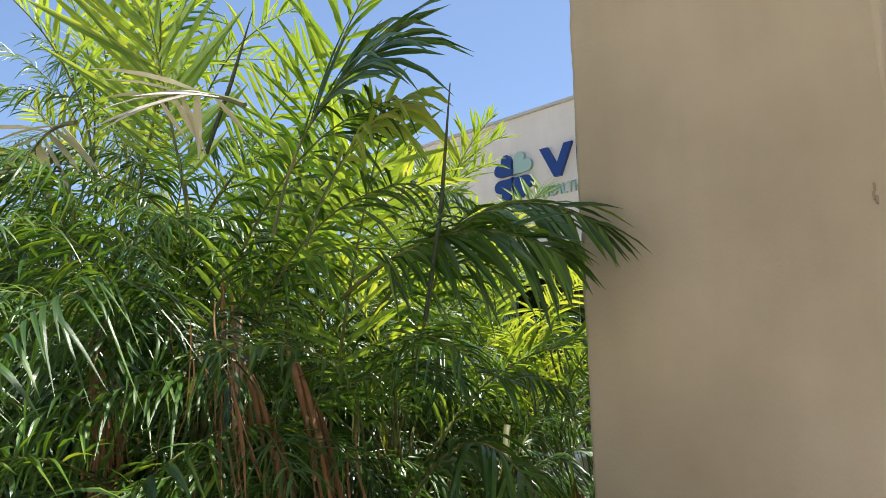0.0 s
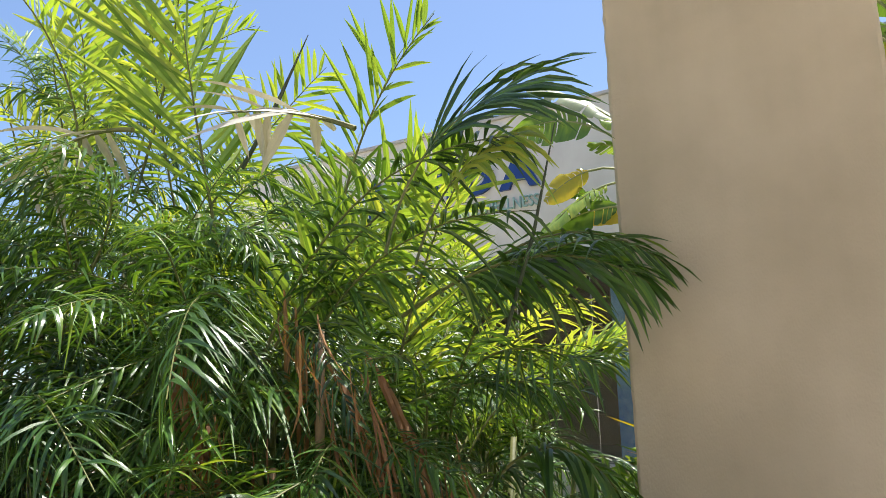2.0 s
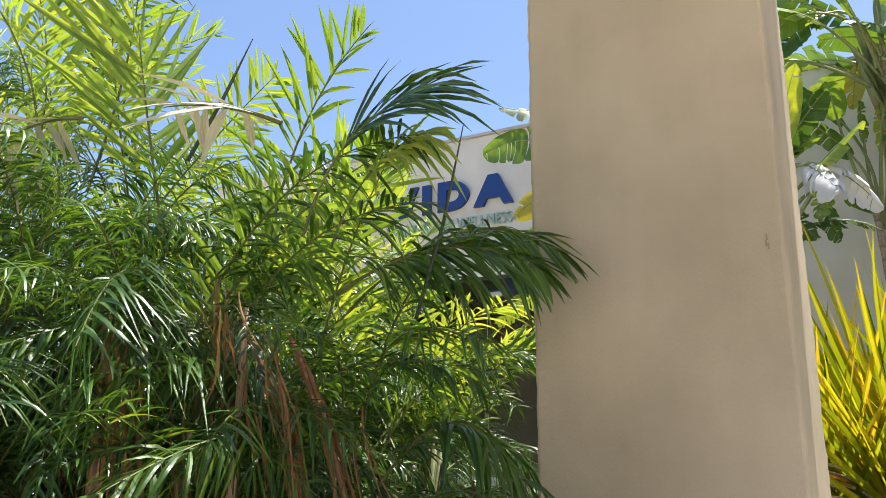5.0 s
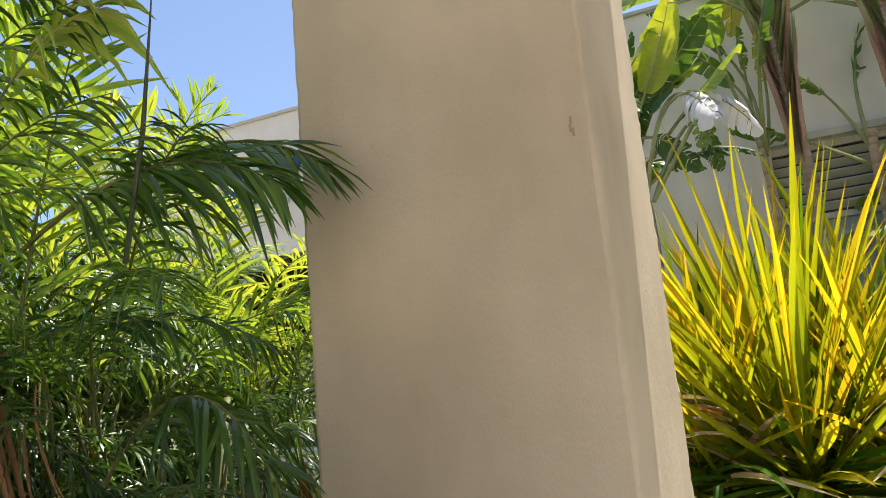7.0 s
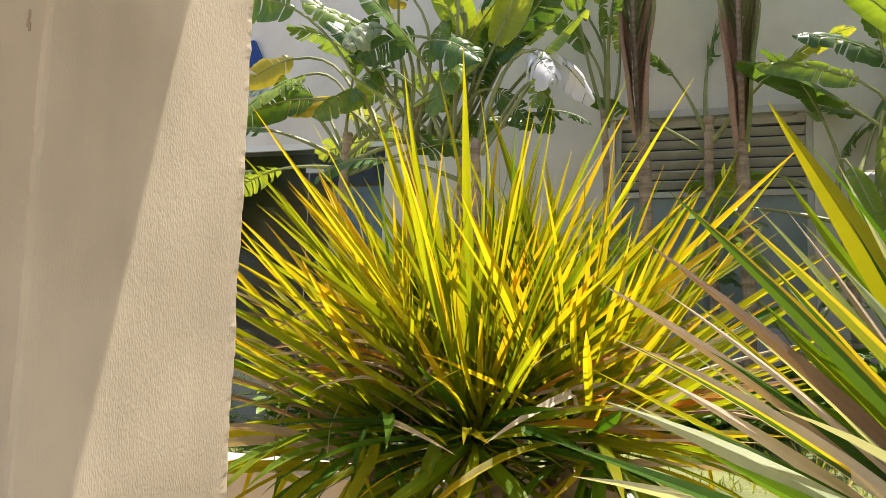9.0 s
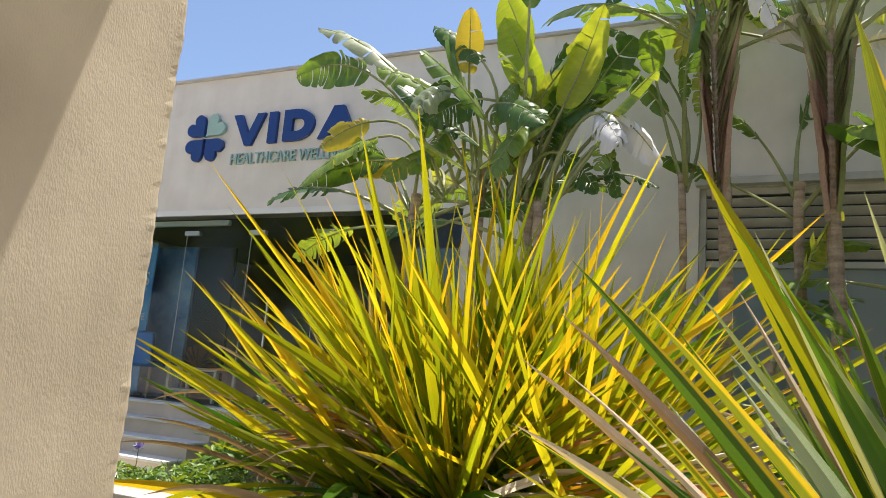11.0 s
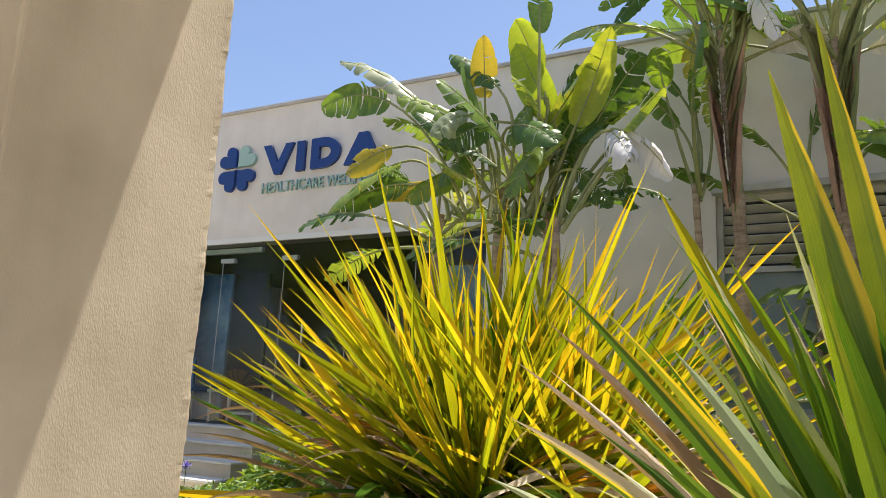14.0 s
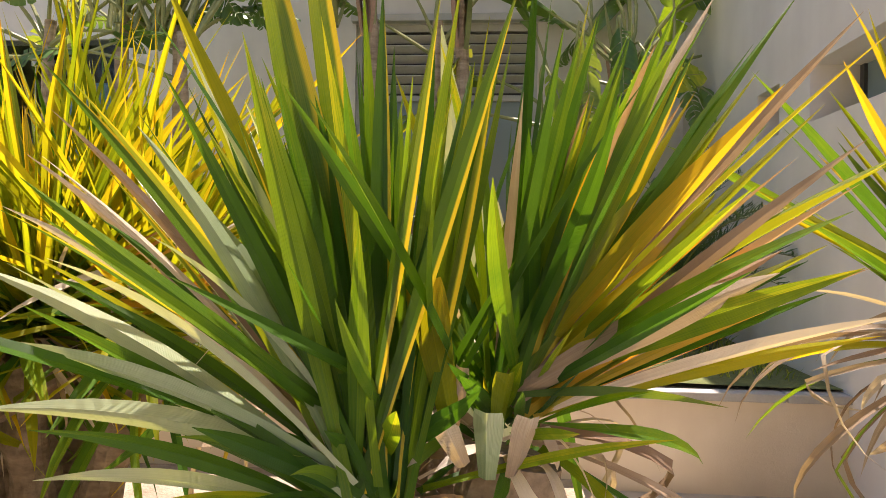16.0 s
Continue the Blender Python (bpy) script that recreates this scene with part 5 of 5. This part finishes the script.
LEAVES_DARK = [(2.05, 1.88, 2.04, 3.32, 1.28, 3.44, 0.21, -20, 0.10, "G"), (2.10, 1.97, 2.38, 3.50, 1.59, 3.78, 0.26, 20, 0.12, "G"), (2.10, 1.97, 2.51, 3.61, 1.85, 4.14, 0.27, -30, 0.10, "B"), (2.14, 1.88, 2.22, 2.94, 2.30, 2.24, 0.27, 10, 0.05, "G"), (2.52, 1.84, 2.55, 3.07, 2.57, 2.32, 0.27, 30, 0.08, "G"), (2.72, 1.83, 3.00, 2.81, 3.14, 2.14, 0.24, -10, 0.10, "G"), (1.96, 1.80, 1.95, 2.62, 2.13, 2.10, 0.20, 0, 0.05, "B"), (2.10, 1.97, 2.24, 3.66, 2.07, 4.30, 0.26, 40, 0.00, "G")]
LEAVES_CORNER = [(2.68, 1.83, 2.93, 3.15, 2.86, 3.86, 0.30, -15, 0.00, "B"), (2.68, 1.83, 2.92, 3.01, 3.23, 3.60, 0.29, 25, 0.00, "B"), (2.68, 1.83, 2.75, 3.35, 2.15, 3.92, 0.25, 0, 0.12, "G"), (2.67, 1.74, 2.73, 2.86, 2.85, 2.29, 0.24, 20, 0.10, "G"), (2.68, 1.83, 3.16, 3.29, 3.58, 3.29, 0.26, 0, 0.12, "G"), (2.72, 1.78, 3.21, 2.56, 3.48, 2.12, 0.23, 0, 0.10, "G")]
# B leaves are drawn sunlit by their colour.
PADDLE_KINDS = {"G": M_BANANA, "B": M_BANANALIT, "P": M_BANANAPALE, "Y": M_BANANAYELLOW, "D": M_BANANADRY}


def paddle_leaves(tree, leaves, depth, seed):
    """Broad leaves of a crown, each by its stalk's foot, the leaf's base and its tip (x and z), width, turn of the face and sag."""
    rnd = random.Random(seed)
    o = tree.location
    for k, (fx, fz, bx, bz, tx, tz, width, turn, sag, kind) in enumerate(leaves):
        y = depth + rnd.uniform(-0.25, 0.25)
        foot, base = Vector((fx, depth, fz)) - o, Vector((bx, y, bz)) - o
        tip = Vector((tx, y + rnd.uniform(-0.3, 0.1), tz)) - o
        bm = bmesh.new()
        uvl = bm.loops.layers.uv.new("UVMap")
        n = 19
        L = (tip - base).length
        run = bez(base, (base + tip) / 2 + Vector((0, 0, sag * 1.6 * max(L, 0.4))), tip, n)
        stalk = bez(foot, base - (run[1] - run[0]).normalized() * (base - foot).length * 0.45, base, 8)
        add_tube(bm, stalk + run[1:], [0.020 - 0.010 * i / 8 for i in range(8)] + [0.010 * (1 - 0.85 * i / (n - 1)) for i in range(1, n)], 6)
        for f in bm.faces:
            f.material_index = 1
        face = Vector((0, 1, -0.3)).normalized()
        torn = {"G": 0.38, "B": 0.06, "P": 0.22, "Y": 0.25, "D": 0.45}[kind]
        for side in (-1, 1):
            hang, prev = rnd.uniform(0.0, 0.3), None
            for i in range(n - 1):
                t0, t1 = i / (n - 1), (i + 1) / (n - 1)
                d = (run[i + 1] - run[i]).normalized()
                across = Matrix.Rotation(radians(turn), 3, d) @ (face.cross(d)).normalized()
                up = across.cross(d).normalized()
                up = up if up.z > 0 else -up
                if prev is None:
                    hang = rnd.uniform(0.0, 0.35) + (0.5 if kind == "D" else 0.0) + (rnd.uniform(0, 0.5) if torn > 0.1 else 0)
                cut = rnd.random() < torn

                def row(p, t, trim=0.0):
                    half = width / 2 * (math.sin(math.pi * min(1, 0.06 + 0.94 * t ** 0.85)) ** 0.55) * (1 - trim)
                    out = []
                    for m in range(5):
                        f = m / 4 * half
                        out.append(p + across * (side * f * math.cos(hang * m / 4)) + d * (f * 0.28) + up * (0.35 * f * (1 - m / 3)) - Vector((0, 0, 1)) * (math.sin(hang) * f * m / 4) + up * (0.006 * math.sin(9 * t * L / 0.1 + m)))
                    return out
                r0 = prev if prev else [bm.verts.new(v) for v in row(run[i] + d * (0.10 * L / n), t0, rnd.uniform(0, 0.12) if torn > 0.1 else 0)]
                end = run[i + 1] - d * (rnd.uniform(0.05, 0.25) * L / n if cut else 0)
                r1 = [bm.verts.new(v) for v in row(end, t1 if i < n - 2 else 1.0, rnd.uniform(0, 0.2) if cut else 0)]
                for m in range(4):
                    f = bm.faces.new((r0[m], r0[m + 1], r1[m + 1], r1[m]))
                    f.smooth = True
                    for lp, uv in zip(f.loops, ((t0, m / 4), (t0, (m + 1) / 4), (t1, (m + 1) / 4), (t1, m / 4))):
                        lp[uvl].uv = uv
                prev = None if cut else r1
        part("leaf", bm, [PADDLE_KINDS[kind], M_PETIOLE], tree, {"D": "dead grey-white hanging leaf", "Y": "yellowing torn leaf"}.get(kind, ""))


tree = paddle_tree((-2.05, 6.35), 3.0, 9, 31, "paddle-leaved tree with torn yellow-edged leaves near the sign", 0.05, True, 0, 50, droop=25, dead=0)
paddle_leaves(tree, LEAVES_TORN, 6.2, 131)
tree = paddle_tree((-1.45, 6.35), 3.2, 11, 32, "slender paddle-leaved tree with tall upright yellow-green leaves", 0.06, True, 10, 50, dead=0)
paddle_leaves(tree, LEAVES_TALL, 6.2, 132)
tree = paddle_tree((-1.05, 6.45), 3.1, 10, 33, "slim paddle-leaved tree with upright and drooping torn leaves", 0.045, True, 0, 50, dead=0)
paddle_leaves(tree, LEAVES_MIXED, 6.2, 133)
tree = paddle_tree((0.08, 7.1), 3.3, 1, 34, "thin-stemmed young paddle-leaved tree against the wall", 0.035, True, 0, 40, 0)
paddle_leaves(tree, LEAVES_SLIM, 7.1, 134)
tree = paddle_tree((0.50, 7.2), 4.75, 12, 35, "tall paddle-leaved tree with brown split leaf sheaths", 0.065, False, 0, 35, 1, 46, lean=-0.2)
paddle_leaves(tree, LEAVES_CROWN, 7.1, 135)
paddle_tree((0.98, 7.5), 3.3, 4, 36, "thin paddle-leaved tree between two thick trunks", 0.05, True, 0, 60, 0)
paddle_tree((1.25, 7.2), 4.6, 18, 37, "tall ringed paddle-leaved tree in front of the louvred window", 0.07, False, 5, 35, 1, 42, lean=-0.06)
tree = paddle_tree((2.06, 7.2), 2.6, 6, 38, "paddle-leaved tree with large dark green hanging leaves", 0.06, False, 0, 70, 0, droop=15)
paddle_leaves(tree, LEAVES_DARK, 7.0, 138)
tree = paddle_tree((2.65, 7.25), 3.0, 7, 39, "leafy paddle-leaved tree by the corner of the two walls", 0.07, False, 0, 70, 1, 6, droop=15)
paddle_leaves(tree, LEAVES_CORNER, 7.0, 139)
tree = paddle_tree((-0.80, 6.0), 2.8, 2, 40, "slim paddle-leaved stem with a hanging grey dead leaf", 0.04, True, 0, 40, 0)
paddle_leaves(tree, LEAVES_DEAD, 6.0, 140)
paddle_tree((0.78, 6.85), 1.75, 6, 41, "young paddle-leaved plant with bright broad leaves", 0.05, True, 0, 80, 0, droop=20)
paddle_tree((-0.45, 6.9), 1.35, 5, 42, "young paddle-leaved plant at the foot of the facade", 0.05, True, 0, 80, 0, droop=20)
paddle_tree((1.65, 6.9), 1.4, 6, 43, "young dark paddle-leaved plant under the louvred window", 0.05, True, 0, 80, 0, droop=20)
paddle_tree((-1.6, 6.9), 1.5, 5, 44, "young paddle-leaved plant beside the shop glass", 0.05, True, 0, 80, 0, droop=20)

# ---------------------------------------------------------------- trees behind the walkway


def leafy_tree(place, height, seed):
    rnd = random.Random(seed)
    tree = thing("leafy_tree", (place[0], place[1], 0), "tall dark green leafy tree with a forked brown trunk", "tree", "leafy trees mirrored in the shop glass")
    bm = bmesh.new()
    fork = Vector((0, 0, height * 0.35))
    add_tube(bm, [(0, 0, -0.02), (0.05, 0, height * 0.2), fork], [0.24, 0.18, 0.15], 10)
    part("trunk", bm, M_BARK, tree)
    ends = []
    for k in range(9):
        a = k * 0.7 + rnd.uniform(-0.2, 0.2)
        end = Vector((math.cos(a) * rnd.uniform(0.8, 2.6), math.sin(a) * rnd.uniform(0.8, 2.6), height * rnd.uniform(0.55, 0.92)))
        bm = bmesh.new()
        add_tube(bm, bez(fork, (fork + end) / 2 + Vector((0, 0, -0.4)), end, 6), [0.12, 0.10, 0.08, 0.06, 0.04, 0.02], 7)
        part("limb", bm, M_BARK, tree)
        ends.append(end)
    bm = bmesh.new()
    uvl = bm.loops.layers.uv.new("UVMap")
    for k in range(4200):
        e = rnd.choice(ends) if k % 3 else rnd.choice(ends).lerp(fork, rnd.uniform(0, 0.6))
        p = e + Vector((rnd.gauss(0, 0.6), rnd.gauss(0, 0.6), rnd.gauss(0, 0.5)))
        v = Vector((rnd.uniform(-1, 1), rnd.uniform(-1, 1), rnd.uniform(-0.8, 0.5))).normalized() * rnd.uniform(0.15, 0.32)
        add_strip(bm, uvl, [p, p + v * 0.5, p + v], [0.02, 0.07, 0.005], Vector((rnd.uniform(-1, 1), rnd.uniform(-1, 1), 0.1)), 0.2)
    part("crown", bm, M_SHRUB, tree)


for k, (x, y) in enumerate(((-12.5, -4.5), (-16.5, -6.5), (-20.5, -4.0), (-25.0, -6.0), (-29.0, -3.5))):
    leafy_tree((x, y), 8.0 + 0.6 * (k % 3), 400 + k)

# ---------------------------------------------------------------- low planting


def shrub(place, radius, height, count, seed, mat, leaf, label, name="shrub"):
    rnd = random.Random(seed)
    x, y = place
    ob = thing(name, (x, y, ground_height(x, y) - 0.02), label, name)
    bm = bmesh.new()
    uvl = bm.loops.layers.uv.new("UVMap")
    for k in range(count):
        a, r = rnd.uniform(0, 6.28), radius * math.sqrt(rnd.random())
        top = height * (1 - 0.5 * (r / radius) ** 2) * rnd.uniform(0.3, 1.0)
        p = Vector((r * math.cos(a), r * math.sin(a), top))
        v = Vector((rnd.uniform(-1, 1), rnd.uniform(-1, 1), rnd.uniform(-0.2, 1.0))).normalized()
        L = leaf * rnd.uniform(0.6, 1.3)
        add_strip(bm, uvl, bez(p, p + v * L * 0.6, p + v * L - Vector((0, 0, L * 0.25)), 4), [L * 0.06, L * 0.2, L * 0.16, L * 0.01], Vector((rnd.uniform(-1, 1), rnd.uniform(-1, 1), 0.1)), 0.25)
    part("foliage", bm, mat, ob)
    bm = bmesh.new()
    for k in range(7):
        a = rnd.uniform(0, 6.28)
        add_tube(bm, [(0, 0, 0), (0.3 * radius * math.cos(a), 0.3 * radius * math.sin(a), height * 0.4), (0.6 * radius * math.cos(a), 0.6 * radius * math.sin(a), height * 0.8)], [0.012, 0.008, 0.004], 5)
    part("stems", bm, M_BARK, ob)
    return ob


shrub((-5.6, 5.7), 0.7, 0.30, 1500, 51, M_SHRUB, 0.07, "low bright green flowering ground cover")
shrub((-4.6, 5.5), 0.7, 0.34, 1500, 52, M_SHRUB, 0.07, "low bright green ground cover by the steps")
shrub((-3.6, 5.8), 0.6, 0.36, 1200, 53, M_SHRUB, 0.08, "low green ground cover beside the steps")
shrub((-3.9, 6.8), 0.5, 0.6, 900, 54, M_SHRUB, 0.12, "dark green leafy shrub beside the steps")
shrub((-2.2, 6.6), 0.6, 0.8, 1100, 55, M_SHRUB, 0.14, "dark green leafy shrub under the shop glass")
shrub((-0.4, 7.0), 0.6, 0.9, 800, 56, M_SHRUB, 0.20, "dark broad-leaved shrub at the foot of the wall")
shrub((1.9, 6.9), 0.5, 0.7, 500, 57, M_SHRUB, 0.22, "broad-leaved green shrub at the foot of the wall")
shrub((0.9, 6.4), 0.5, 0.5, 500, 58, M_SHRUB, 0.16, "low broad-leaved green shrub in the lawn")


def cycad(place, size, count, seed, label):
    rnd = random.Random(seed)
    x, y = place
    ob = thing("cycad", (x, y, ground_height(x, y) - 0.02), label, "palm")
    bm = bmesh.new()
    add_tube(bm, [(0, 0, 0), (0, 0, 0.15), (0, 0, 0.3 * size)], [0.10, 0.11, 0.08], 10)
    part("trunk", bm, M_BARK, ob)
    meshes = [frond_mesh("frond", (0, 0, 0), (0.25, 0, 0.5 - 0.1 * k), (0.8, 0, 0.55 - 0.2 * k), 40, 0.11, 0.004, 0.1, 300 + k, (M_CYCAD, M_CANE), 0.12, 0.006, 0.4) for k in range(3)]
    for k in range(count):
        f = new("frond", rnd.choice(meshes))
        f.parent = ob
        s = size * rnd.uniform(0.8, 1.1)
        f.matrix_local = pose(0, 0, 0.28 * size, 0, rnd.uniform(-30, 15), k * 137.5) @ Matrix.Diagonal((s, s, s, 1))


cycad((2.75, 5.9), 1.35, 34, 61, "feathery dark green palm by the wing wall")
cycad((-3.35, 6.3), 0.9, 24, 62, "small dark feathery palm beside the steps")

rnd = random.Random(70)
bm = bmesh.new()
uvl = bm.loops.layers.uv.new("UVMap")
for k in range(9000):
    x, y = rnd.uniform(-7.5, 3.2), rnd.uniform(4.66, 7.9)
    if x < -4.7 and y > 6.3:
        continue
    if noise.noise(Vector((x * 1.3, y * 1.3, 0))) < -0.25 and rnd.random() < 0.8:
        continue
    p = Vector((x, y, ground_height(x, y) - 0.01))
    L = rnd.uniform(0.04, 0.13)
    d = Vector((rnd.uniform(-0.6, 0.6), rnd.uniform(-0.6, 0.6), 1)).normalized()
    add_strip(bm, uvl, [p, p + d * L * 0.6, p + d * L + Vector((d.x, d.y, -0.2)) * L * 0.3], [0.004, 0.004, 0.0005], Vector((rnd.uniform(-1, 1), rnd.uniform(-1, 1), 0)), 0.2)
tagged(part("grass", bm, M_GRASS), "short patchy green and straw-coloured grass of the raised garden", "grass", kind="stuff")

for k, (x, y) in enumerate(((-5.05, 5.6), (-4.75, 5.45), (-4.2, 5.7), (-5.5, 5.9), (-4.45, 5.3))):
    fl = thing("flower", (x, y, ground_height(x, y)), "lilac flower head on a thin green stalk", "flower", "lilac flowers in the ground cover")
    h = 0.34 + 0.05 * (k % 3)
    bm = bmesh.new()
    add_tube(bm, [(0, 0, 0), (0.01, 0, h)], 0.004, 5)
    part("stalk", bm, M_PETIOLE, fl)
    bm = bmesh.new()
    uvl = bm.loops.layers.uv.new("UVMap")
    for j in range(40):
        v = Vector((rnd.uniform(-1, 1), rnd.uniform(-1, 1), rnd.uniform(-0.3, 1))).normalized()
        p = Vector((0.01, 0, h))
        add_strip(bm, uvl, [p, p + v * 0.035, p + v * 0.06], [0.004, 0.010, 0.002], Vector((rnd.uniform(-1, 1), 0.5, 0)), 0.2)
    part("flower_head", bm, M_LILAC, fl)
